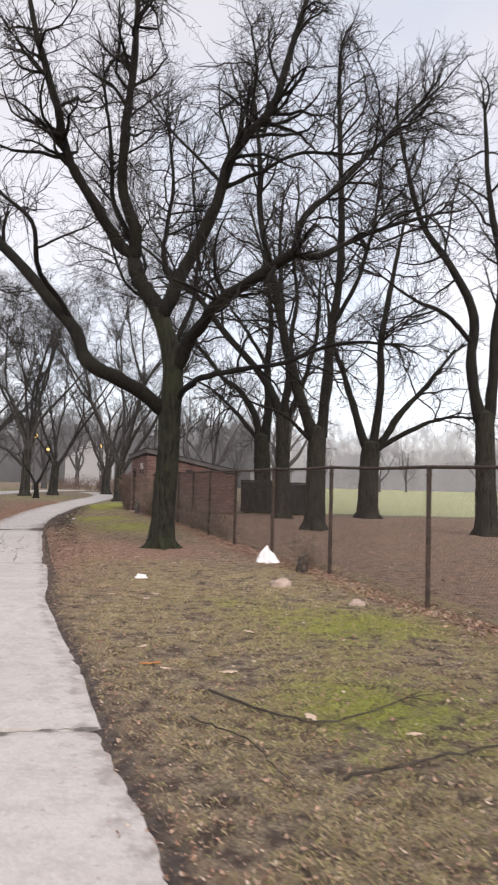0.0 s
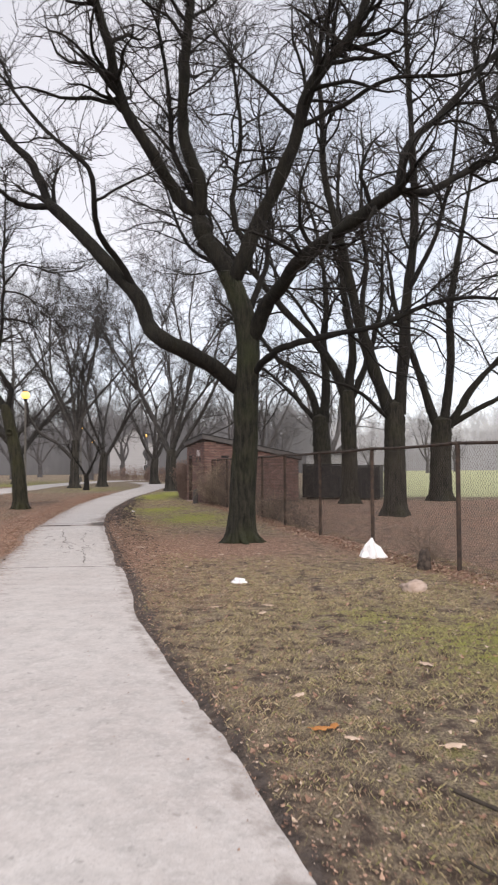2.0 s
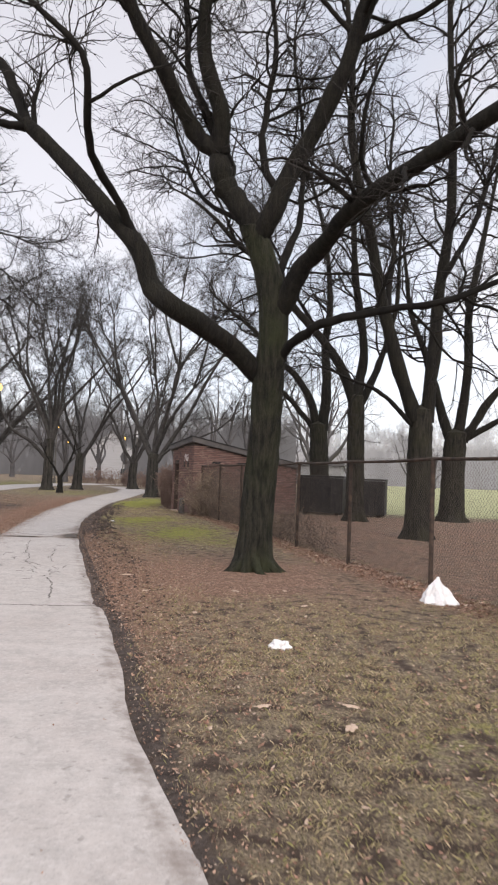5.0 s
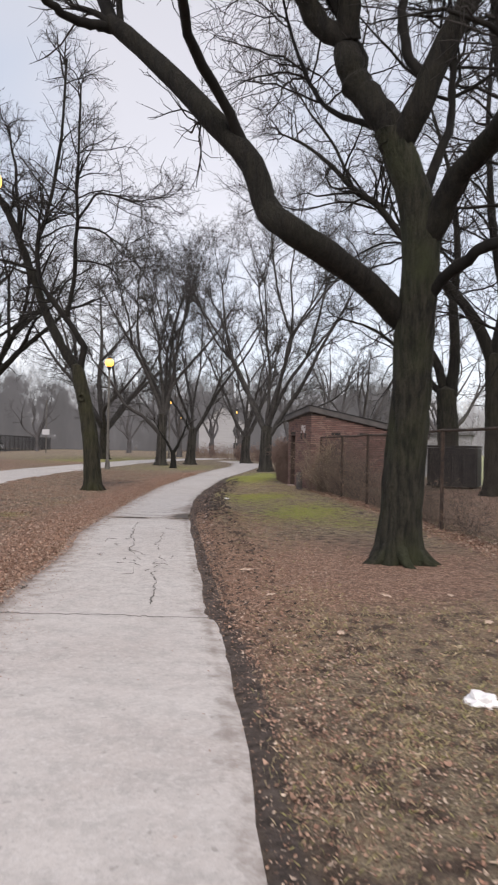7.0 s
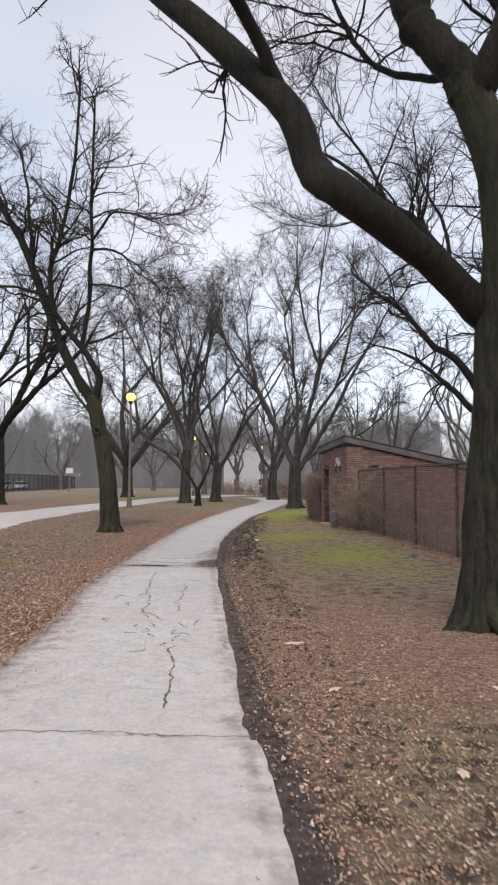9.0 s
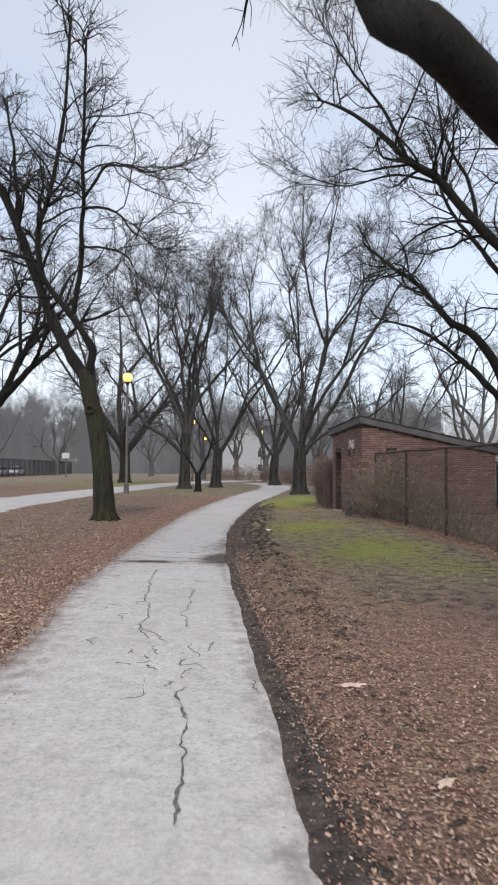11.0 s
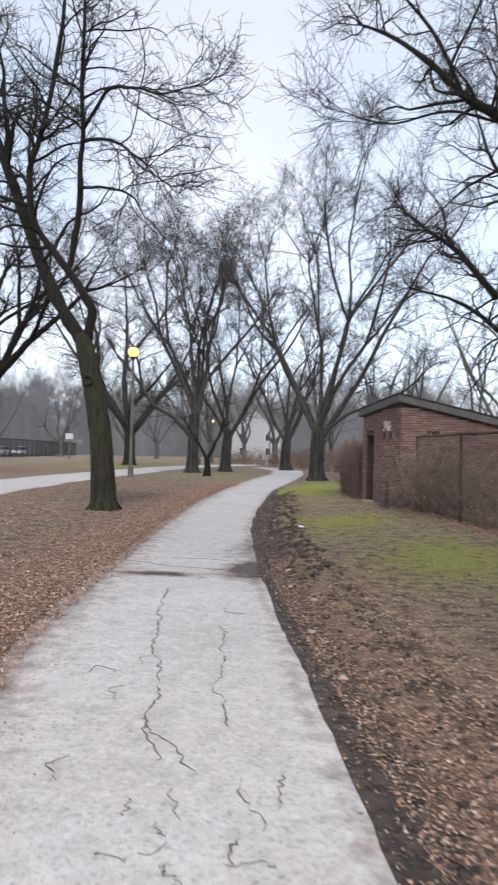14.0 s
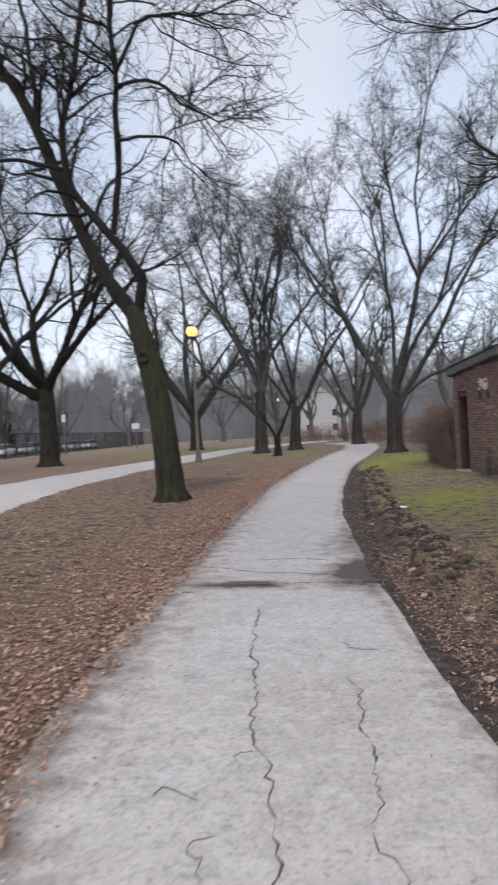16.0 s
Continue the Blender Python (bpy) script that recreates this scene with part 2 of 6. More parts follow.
# ---- geometry helpers ----
class Geo:
    """Gathers arrays of corners and faces of one size and makes a mesh of them."""

    def __init__(self):
        self.v, self.q, self.t, self.n = [], [], [], 0

    def add(self, verts, faces):
        verts = np.asarray(verts, float).reshape(-1, 3)
        faces = np.asarray(faces, int)
        (self.q if faces.shape[1] == 4 else self.t).append(faces + self.n)
        self.v.append(verts)
        self.n += len(verts)

    def mesh(self, name, smooth=True):
        me = bpy.data.meshes.new(name)
        v = np.concatenate(self.v)
        quads = np.concatenate(self.q) if self.q else np.zeros((0, 4), int)
        tris = np.concatenate(self.t) if self.t else np.zeros((0, 3), int)
        me.vertices.add(len(v))
        me.vertices.foreach_set("co", v.ravel())
        loops = np.concatenate([quads.ravel(), tris.ravel()])
        me.loops.add(len(loops))
        me.loops.foreach_set("vertex_index", loops)
        nq, nt_ = len(quads), len(tris)
        me.polygons.add(nq + nt_)
        me.polygons.foreach_set("loop_start", np.concatenate([np.arange(nq) * 4, nq * 4 + np.arange(nt_) * 3]))
        me.polygons.foreach_set("use_smooth", np.full(nq + nt_, smooth))
        me.update(calc_edges=True)
        me.validate()
        return me


def tubes(geo, P, R, sides, cap=True):
    """Tapering tubes along P (count, points, 3) with radii R (count, points)."""
    P, R = np.asarray(P, float), np.asarray(R, float)
    N, n = R.shape
    T = np.gradient(P, axis=1)
    T /= np.linalg.norm(T, axis=2, keepdims=True) + 1e-9
    mean = T.mean(axis=1)
    ref = np.where(np.abs(mean[:, 2:3]) < 0.75, np.array([[0, 0, 1.0]]), np.array([[1.0, 0, 0]]))
    A = np.cross(T, ref[:, None, :])
    A /= np.linalg.norm(A, axis=2, keepdims=True) + 1e-9
    B = np.cross(T, A)
    ang = np.arange(sides) * 2 * np.pi / sides
    V = P[:, :, None, :] + R[:, :, None, None] * (np.cos(ang)[None, None, :, None] * A[:, :, None, :] + np.sin(ang)[None, None, :, None] * B[:, :, None, :])
    idx = np.arange(N * n * sides).reshape(N, n, sides)
    a, b = idx[:, :-1, :], idx[:, 1:, :]
    F = np.stack([a, np.roll(a, -1, 2), np.roll(b, -1, 2), b], axis=-1).reshape(-1, 4)
    geo.add(V.reshape(-1, 3), F)


def smooth_path(points, n):
    """n points along a Catmull-Rom curve."""
    p = np.asarray(points, float)
    p = np.vstack([2 * p[0] - p[1], p, 2 * p[-1] - p[-2]])
    seg = len(p) - 3
    u = np.linspace(0, seg - 1e-6, n)
    i = u.astype(int)
    f = (u - i)[:, None]
    a, b, c, d = p[i], p[i + 1], p[i + 2], p[i + 3]
    return 0.5 * (2 * b + (c - a) * f + (2 * a - 5 * b + 4 * c - d) * f ** 2 + (3 * b - a - 3 * c + d) * f ** 3)


def spawn(rng, P, R, per, angle, length, n, wobble, rise, umin, thick, tip, thin=0.62):
    """Side shoots: per of them on each parent path."""
    N, m, _ = P.shape
    u = rng.uniform(umin, 1.0, (N, per)) ** 0.9
    k = np.clip((u * (m - 1)).astype(int), 0, m - 2)
    f = (u * (m - 1) - k)[..., None]
    ii = np.arange(N)[:, None]
    pos = P[ii, k] * (1 - f) + P[ii, k + 1] * f
    rad = R[ii, k] * (1 - f[..., 0]) + R[ii, k + 1] * f[..., 0]
    tan = P[ii, k + 1] - P[ii, k]
    tan /= np.linalg.norm(tan, axis=-1, keepdims=True) + 1e-9
    side = rng.normal(size=tan.shape)
    side -= (side * tan).sum(-1, keepdims=True) * tan
    side /= np.linalg.norm(side, axis=-1, keepdims=True) + 1e-9
    th = np.radians(rng.uniform(*angle, (N, per)))[..., None]
    d = (np.cos(th) * tan + np.sin(th) * side).reshape(-1, 3)
    pos, rad = pos.reshape(-1, 3), rad.reshape(-1)
    span = (rng.uniform(*length, (N, per)) * (1.15 - 0.55 * u)).reshape(-1)
    step = (span / (n - 1))[:, None]
    out = np.zeros((len(pos), n, 3))
    out[:, 0] = pos
    for j in range(1, n):
        d = d + wobble * rng.normal(size=d.shape)
        d[:, 2] += rise
        d /= np.linalg.norm(d, axis=1, keepdims=True)
        out[:, j] = out[:, j - 1] + d * step
    r0 = np.minimum(rad * thin, thick)
    r0 = np.maximum(r0, tip)
    rr = r0[:, None] * (1 - np.linspace(0, 1, n))[None] ** 0.8 + tip * np.linspace(0, 1, n)[None]
    return out, rr


def put(name, me, material, parent=None, label=""):
    ob = new(name, me)
    me.materials.append(material)
    ob.parent = parent
    if label:
        tagged(ob, label)
    return ob


def part(name, bm, material, parent, label=""):
    me = bpy.data.meshes.new(name)
    bm.to_mesh(me)
    bm.free()
    return put(name, me, material, parent, label)


def thing(name, label, category, group="", at=None, kind=""):
    e = new(name)
    e.empty_display_size = 0.1
    e.matrix_world = at or Matrix()
    return tagged(e, label, category, group, kind)


def box(bm, size, at=(0, 0, 0), rot=None, bevel=0.0):
    m = Matrix.Translation(at) @ (rot.to_4x4() if rot else Matrix()) @ Matrix.Diagonal((*size, 1))
    r = bmesh.ops.create_cube(bm, size=1, matrix=m)
    if bevel:
        es = list({e for v in r["verts"] for e in v.link_edges})
        bmesh.ops.bevel(bm, geom=es, offset=bevel, segments=2, affect="EDGES", profile=0.6)
    return bm


def rod(bm, r0, r1, a, b, seg=12):
    a, b = Vector(a), Vector(b)
    d = b - a
    m = Matrix.Translation((a + b) / 2) @ d.to_track_quat("Z", "Y").to_matrix().to_4x4()
    bmesh.ops.create_cone(bm, cap_ends=True, segments=seg, radius1=r0, radius2=r1, depth=d.length, matrix=m)
    return bm


# ---- ground plan ----
RIGHT = ((2.6, -6), (0.62, 0), (-0.42, 3.2), (-1.0, 4.6), (-1.40, 5.85), (-2.17, 7.8), (-2.52, 8.8), (-2.83, 9.8), (-3.04, 10.6), (-3.22, 11.3), (-3.85, 13.1), (-4.5, 15.3), (-5.25, 17.75),
         (-6.12, 20.7), (-7.3, 25.5), (-8.05, 29.8), (-9.2, 37.6), (-9.9, 47), (-10.8, 57), (-12.2, 66), (-16, 76), (-24, 88))
LEFT = ((-0.4, -6), (-2.2, 0), (-3.1, 3.2), (-3.6, 4.6), (-4.0, 6.0), (-4.5, 8.0), (-4.95, 10.2), (-5.9, 13.2), (-6.6, 16.0), (-7.2, 17.6), (-7.85, 20.4),
        (-8.8, 24.8), (-10.0, 30.7), (-11.0, 37.5), (-12.1, 47), (-13.0, 57), (-14.6, 66), (-18, 74.5), (-26, 86))
RX, RY = [p[0] for p in RIGHT], [p[1] for p in RIGHT]
LX, LY = [p[0] for p in LEFT], [p[1] for p in LEFT]
NEAR2 = ((-7.0, -6), (-8.5, 8), (-10.4, 15.5), (-13.0, 23.3), (-14.3, 26.5), (-16.3, 32), (-18.2, 41), (-19.6, 52), (-21.2, 64), (-21, 76), (-18, 90))
FAR2 = ((-10.5, -6), (-12.0, 8), (-14.4, 16), (-17.4, 24), (-19.6, 30.5), (-21.4, 38), (-22.6, 48), (-23.6, 56), (-25, 68), (-24.6, 78), (-21, 92))
NX, NY = [p[0] for p in NEAR2], [p[1] for p in NEAR2]
FX, FY = [p[0] for p in FAR2], [p[1] for p in FAR2]
FENCE = ((5.4, 0.2), (4.45, 3.1), (3.45, 6.1), (2.4, 9.2), (1.46, 12.15), (0.55, 14.9), (-0.3, 17.5), (-1.1, 20.3), (-1.8, 23.0), (-2.55, 25.7), (-3.35, 28.3), (-4.2, 31.0))


def right_edge(y):
    return np.interp(y, RY, RX)


def left_edge(y):
    return np.interp(y, LY, LX)


def fence_x(y):
    return np.interp(y, [p[1] for p in FENCE], [p[0] for p in FENCE])


def lumps(x, y, s):
    """Smooth uneven field of about -1 to 1."""
    return (np.sin(x * 1.7 / s + 1.3 * np.sin(y * 0.9 / s)) + np.sin(y * 1.3 / s + 1.9 * np.sin(x * 1.1 / s + 2)) + 0.6 * np.sin((x * 2.9 - y * 2.3) / s)) / 2.6


def ground_z(x, y):
    x, y = np.asarray(x, float), np.asarray(y, float)
    r, l = right_edge(y), left_edge(y)
    inside = np.clip((np.minimum(r - x, x - l) - 0.15) / 0.25, 0, 1)
    out = np.maximum(x - r, l - x)
    edge = np.exp(-np.maximum(out, 0) / 0.10)
    n2, f2 = np.interp(y, NY, NX), np.interp(y, FY, FX)
    inside2 = np.clip(np.minimum(n2 - x, x - f2) / 0.4 + 0.3, 0, 1) * (y < 92)
    z = 0.015 + 0.022 * lumps(x, y, 1.1) + 0.012 * lumps(x + 7, y, 0.37)
    trench = np.exp(-((x - r - 0.28) / 0.22) ** 2) * np.clip((y - 12) / 6, 0, 1) * (y < 40)
    bank = np.exp(-((x - r - 0.78) / 0.26) ** 2) * np.clip((y - 13) / 5, 0, 1) * (y < 36)
    z = z * (1 - edge) - 0.022 * edge
    z = z - 0.05 * trench + 0.085 * bank * (1 + 0.8 * lumps(x, y, 0.16))
    z = z * (1 - inside) - 0.06 * inside
    z = z * (1 - inside2) - 0.06 * inside2
    far = np.clip((np.hypot(x, y - 15) - 45) / 30, 0, 1)
    return z * (1 - far) - 0.01 * far


def spaced(dense_lo, dense_hi, step, far):
    a = list(np.arange(dense_lo, dense_hi + step / 2, step))
    s, x = step, a[-1]
    while x < far:
        s *= 1.22
        x += s
        a.append(x)
    s, x = step, a[0]
    lo = []
    while x > -far:
        s *= 1.22
        x -= s
        lo.append(x)
    return np.array(lo[::-1] + a)


def build_ground():
    xs, ys = spaced(-13, 6, 0.13, 2500), spaced(1.5, 38, 0.13, 2500)
    X, Y = np.meshgrid(xs, ys)
    Z = ground_z(X, Y)
    g = Geo()
    idx = np.arange(X.size).reshape(X.shape)
    F = np.stack([idx[:-1, :-1], idx[:-1, 1:], idx[1:, 1:], idx[1:, :-1]], -1).reshape(-1, 4)
    g.add(np.stack([X, Y, Z], -1), F)
    me = g.mesh("ground")
    x, y = X.ravel(), Y.ravel()
    r, l, fx = right_edge(y), left_edge(y), fence_x(y)

    def blob(cx, cy, sx, sy):
        return np.exp(-((x - cx) / sx) ** 2 - ((y - cy) / sy) ** 2)
    verge = (x > r) & (x < fx + 0.3) & (y < 60)
    green = np.where(verge, 0.10 + 0.16 * lumps(x, y, 1.3), 0.1)
    green = green + 0.6 * blob(1.0, 5.0, 0.9, 0.9) + 0.5 * blob(1.2, 7.8, 1.1, 1.2) + 0.3 * blob(-0.2, 9.0, 0.8, 1.0) + 0.65 * blob(-4.0, 23.3, 1.1, 2.6) + 0.65 * blob(-5.7, 27, 1.0, 2.6) + 0.35 * blob(-2.6, 20.5, 0.8, 1.4)
    green = green + 0.8 * blob(-8.0, 40, 1.4, 7) + 0.35 * blob(-15, 52, 4, 8) + 0.25 * blob(-9.7, 23, 1.5, 1.2) + 0.5 * blob(-9.8, 19.8, 0.9, 0.8) + 0.55 * blob(-27, 60, 5, 12) + 0.3 * blob(-30, 80, 12, 14)
    bare = blob(-1.9, 15.4, 1.6, 2.0) + 0.8 * blob(-3.2, 14.6, 0.9, 2.2)
    green = green - 0.7 * bare
    litter = np.where(verge, 0.12 + 0.5 * bare + 0.26 * np.clip((y - 10.5) / 4, 0, 1) * np.clip((21 - y) / 4, 0, 1) + 0.25 * np.clip(1 - (x - r) / 0.9, 0, 1), 0.0) + np.where(x < l, 0.36 + 0.12 * lumps(x, y, 0.9) + 0.6 * np.exp(-((x - l + 0.35) / 0.75) ** 2), 0) * (y < 60) * (1 - blob(-15, 52, 5, 9))
    litter = litter + 0.75 * np.exp(-((x - fx + 0.15) / 0.35) ** 2) * (y < 33) + np.where((x > fx + 0.4) & (y < 34), 0.6, 0) + np.where((x < np.interp(y, FY, FX)) & (y < 70), 0.25, 0)
    mud_w = np.interp(y, [2, 9, 13, 18, 26, 34, 40], [0.14, 0.24, 0.30, 0.46, 0.62, 0.5, 0.1])
    mud = np.clip(1.25 - np.abs(x - r - mud_w * 0.45) / (mud_w * 0.62), 0, 1) * (y < 42) + 0.6 * blob(-11.6, 30.5, 2.0, 1.2) + 0.75 * blob(-12.6, 32.6, 1.5, 1.2) + 0.5 * blob(-13.2, 34, 1.6, 1.0)
    field = np.clip((y - 35) / 4, 0, 1) * (x > 0.6 + (y - 35) * 0.04) * np.clip((x + 2) / 6, 0, 1)
    for n, a in (("green", green), ("litter", litter), ("mud", mud), ("field", field)):
        at = me.attributes.new(n, "FLOAT", "POINT")
        at.data.foreach_set("value", np.clip(a, 0, 1))
    tagged(put("ground", me, M_GROUND), "patchy winter grass with brown leaf litter and bare soil", "ground", kind="structure")


build_ground()


def build_slabs(name, label, rx, ry, lx, ly, joints, rough_edge, seed, soil=()):
    """A poured path: one thick slab between each two joints, with uneven edges and a gap at the joint."""
    rng = np.random.default_rng(seed)
    root = thing(name, label, "path", kind="structure")
    for j, (y0, y1) in enumerate(zip(joints[:-1], joints[1:])):
        n = max(8, int((y1 - y0) / 0.16)) if y1 < 40 else max(8, int((y1 - y0) / 0.6))
        w = 26
        V = np.linspace(0, 1, w)
        ys = np.linspace(y0 + 0.012, y1 - 0.012, n)
        edge_r = np.interp(ys, ry, rx) + rough_edge * (rng.normal(size=n) * 0.16 + 0.9 * lumps(ys * 1.1, ys * 0.4, 0.7))
        edge_l = np.interp(ys, ly, lx) + rough_edge * 2.2 * (rng.normal(size=n) * 0.25 + lumps(ys * 1.1, ys * 0.5, 0.7))
        X = edge_l[:, None] * (1 - V) + edge_r[:, None] * V
        Y = np.repeat(ys[:, None], w, 1) + 0.35 * (V[None] - 0.5) * 0.9 + 0.018 * np.sin(X * 9 + j * 2)
        Z = 0.004 * lumps(X, Y, 0.9) + 0.012 * (j % 2) - 0.004
        Z[:, 0] -= 0.008
        Z[:, -1] -= 0.008
        g = Geo()
        idx = np.arange(n * w).reshape(n, w)
        g.add(np.stack([X, Y, Z], -1), np.stack([idx[:-1, :-1], idx[:-1, 1:], idx[1:, 1:], idx[1:, :-1]], -1).reshape(-1, 4))
        rim = np.concatenate([idx[0, :], idx[1:, -1], idx[-1, -2::-1], idx[-2:0:-1, 0]])
        top = np.stack([X, Y, Z], -1).reshape(-1, 3)[rim]
        low = top - np.array([0, 0, 0.1])
        k = len(rim)
        a = np.arange(k)
        b = (a + 1) % k
        g.add(np.vstack([top, low]), np.stack([a, a + k, b + k, b], -1))
        me = g.mesh("slab")
        at = me.attributes.new("soiled", "FLOAT", "POINT")
        co = np.zeros(len(me.vertices) * 3)
        me.vertices.foreach_get("co", co)
        co = co.reshape(-1, 3)
        r, l = np.interp(co[:, 1], ry, rx), np.interp(co[:, 1], ly, lx)
        s = 0.75 * np.exp(-(np.abs(r - co[:, 0]) / 0.14)) + 0.95 * np.exp(-(np.abs(co[:, 0] - l) / 0.45))
        for cx, cy, sx, sy, a_ in soil:
            s = s + a_ * np.exp(-((co[:, 0] - cx) / sx) ** 2 - ((co[:, 1] - cy) / sy) ** 2)
        at.data.foreach_set("value", np.clip(s, 0, 1.6))
        me.attributes.new("worn", "FLOAT", "POINT").data.foreach_set("value", np.clip((co[:, 1] - 11.5) / 2.5, 0, 1))
        put("slab", me, M_CONCRETE, root)
    return root


build_slabs("main_path", "pale worn concrete footpath with cracks and soiled edges", RX, RY, LX, LY, (-5.5, 4.35, 12.62, 20.5, 30, 41, 54, 75), 0.028, 3,
            ((-6.3, 21.0, 0.3, 0.55, 1.5), (-7.1, 20.45, 0.38, 0.11, 1.8), (-6.75, 22.5, 0.35, 1.2, 0.5)))
build_slabs("side_path", "pale concrete footpath curving away between bare trees", NX, NY, FX, FY, (-5.5, 8, 17, 26, 35, 44, 58, 74, 89), 0.05, 4)


# ---- trees ----
def tree(name, label, trunk, trunk_r, limbs, seed, dense, twig_r, material=None, at=None, group="bare park trees", flare=1.5, shoots=(1.4, 3.2), split=True, fine=None, bare=0.3, crook=0.21, splay=(32, 75), close=False, bough=0.046, tips=3):
    """A bare tree: trunk path, limbs as (r0, r1, path), then three generations of shoots."""
    rng = np.random.default_rng(seed)
    material = material or M_BARK
    base = Vector(trunk[0])
    root = thing(name, label, "tree", group, Matrix.Translation(base) if at is None else at)
    shift = np.array(base)
    n = 40 if split else 14
    P = smooth_path(np.asarray(trunk, float) - shift, n)
    u = np.linspace(0, 1, n)
    R = np.interp(u, [0, 1], trunk_r)
    h = P[:, 2]
    R = R * (1 + (flare - 1) * (0.55 * np.exp(-np.maximum(h, 0) / 0.13) + 0.45 * np.exp(-np.maximum(h, 0) / 0.4)))
    sides = 36 if split else 12
    ang = np.arange(sides) * 2 * np.pi / sides
    ridge = 1 + 0.05 * np.sin(ang[None] * 9 + h[:, None] * 0.7) * np.sin(h[:, None] * 5 + ang[None] * 3) + 0.025 * rng.normal(size=(n, sides))
    roots = 1 + np.exp(-np.maximum(h, 0) / 0.16)[:, None] * (0.2 * np.sin(ang * 5 + seed + 0.5 * np.sin(ang * 2)) + 0.14 * np.sin(ang * 3 + 2 * seed) + 0.08 * np.sin(ang * 11 + seed))[None]
    P[0, 2] -= 0.12
    V = np.zeros((n, sides, 3))
    V[:, :, 0] = P[:, 0:1] + R[:, None] * ridge * roots * np.cos(ang)[None]
    V[:, :, 1] = P[:, 1:2] + R[:, None] * ridge * roots * np.sin(ang)[None]
    V[:, :, 2] = P[:, 2:3]
    idx = np.arange(n * sides).reshape(n, sides)
    g = Geo()
    g.add(V, np.stack([idx[:-1], np.roll(idx[:-1], -1, 1), np.roll(idx[1:], -1, 1), idx[1:]], -1).reshape(-1, 4))
    top = P[-1]
    g.add(np.vstack([V[-1], top + np.array([0, 0, R[-1] * 0.6])]), np.array([[i, (i + 1) % sides, sides] for i in range(sides)]))
    put("trunk", g.mesh("trunk"), material, root, "ridged bark trunk")
    if close:
        for k in range(8):
            a = 2 * np.pi * k / 8 + rng.normal() * 0.25
            reach = trunk_r[0] * rng.uniform(1.7, 2.5)
            t = np.linspace(0, 1, 9)
            rad = trunk_r[0] * 0.75 + (reach - trunk_r[0] * 0.75) * t
            bend = a + 0.25 * rng.normal() * t
            Q = np.stack([rad * np.cos(bend), rad * np.sin(bend), 0.24 * (1 - t) ** 2.2 - 0.03 * t], -1)
            one = Geo()
            tubes(one, Q[None], (trunk_r[0] * (0.36 - 0.27 * t))[None], 8)
            put("root", one.mesh("root"), material, root)
    m = 26 if split else 10
    LP, LR = [], []
    share = []
    for r0, r1, path, *part_share in limbs:
        share.append(part_share[0] if part_share else 1.0)
        Q = smooth_path(np.asarray(path, float) - shift, m)
        gn = np.cumsum(rng.normal(size=(m, 3)), 0) * 0.014
        gn -= np.linspace(0, 1, m)[:, None] * gn[-1]
        Q = Q + gn * min(1.0, r0 / 0.08)
        rr = r0 * (1 - np.linspace(0, 1, m)) ** 0.9 + r1 * np.linspace(0, 1, m)
        rr = rr * (1 + 0.06 * rng.normal(size=m))
        rr[0] *= 1.06
        LP.append(Q)
        LR.append(rr)
        g = Geo()
        tubes(g, Q[None], rr[None], 12 if split else 6)
        put("limb", g.mesh("limb"), fine or (M_LIMB if r0 < 0.14 else M_BARK_BACKLIT), root)
    LP, LR = np.array(LP), np.array(LR)
    lim = np.array([np.linalg.norm(np.diff(q, axis=0), axis=1).sum() for q in LP])
    reps = np.round(dense[0] * lim / 5.0 * np.array(share)).astype(int)
    k = int(reps.max())
    A, AR = spawn(rng, LP, LR, k, splay, shoots, 9, crook, 0.025, bare, bough, twig_r * 1.5, 0.52)
    keep = (np.arange(k)[None] < reps[:, None]).reshape(-1)
    A, AR = A[keep], AR[keep]
    ends, er = spawn(rng, LP, LR, tips if split else 2, (5, 32), (shoots[0], shoots[1] * 0.8), 9, 0.19, 0.03, 0.95, 0.05, twig_r * 1.5, 0.8)
    A, AR = np.concatenate([A, ends]), np.concatenate([AR, er])
    scale = shoots[1] / 3.2
    B, BR = spawn(rng, A, AR, dense[1], (28, 75), (0.4 * scale, 1.5 * scale), 6 if split else 4, 0.26, 0.015, 0.12, 0.016, twig_r * 1.1)
    C, CR = spawn(rng, B, BR, dense[2], (25, 75), (0.15 * scale, 0.55 * scale), 3, 0.35, 0.01, 0.1, 0.007, twig_r * 0.75)
    C2, CR2 = spawn(rng, A, AR, dense[1], (20, 70), (0.15 * scale, 0.5 * scale), 3, 0.3, 0.02, 0.1, 0.007, twig_r * 0.75)
    g = Geo()
    if split:
        for a, r in zip(A, AR):
            one = Geo()
            tubes(one, a[None], r[None], 6)
            put("bough", one.mesh("bough"), fine or M_LIMB, root)
    else:
        tubes(g, A[:, ::2], AR[:, ::2], 4)
    tubes(g, B, BR, 3)
    if close:
        tubes(g, C, CR, 3)
        tubes(g, C2, CR2, 3)
    else:
        tubes(g, C[:, ::2], CR[:, ::2], 3, False)
        tubes(g, C2[:, ::2], CR2[:, ::2], 3, False)
    tagged(put("crown", g.mesh("crown"), fine or M_TWIG, root), kind="stuff")
    return root


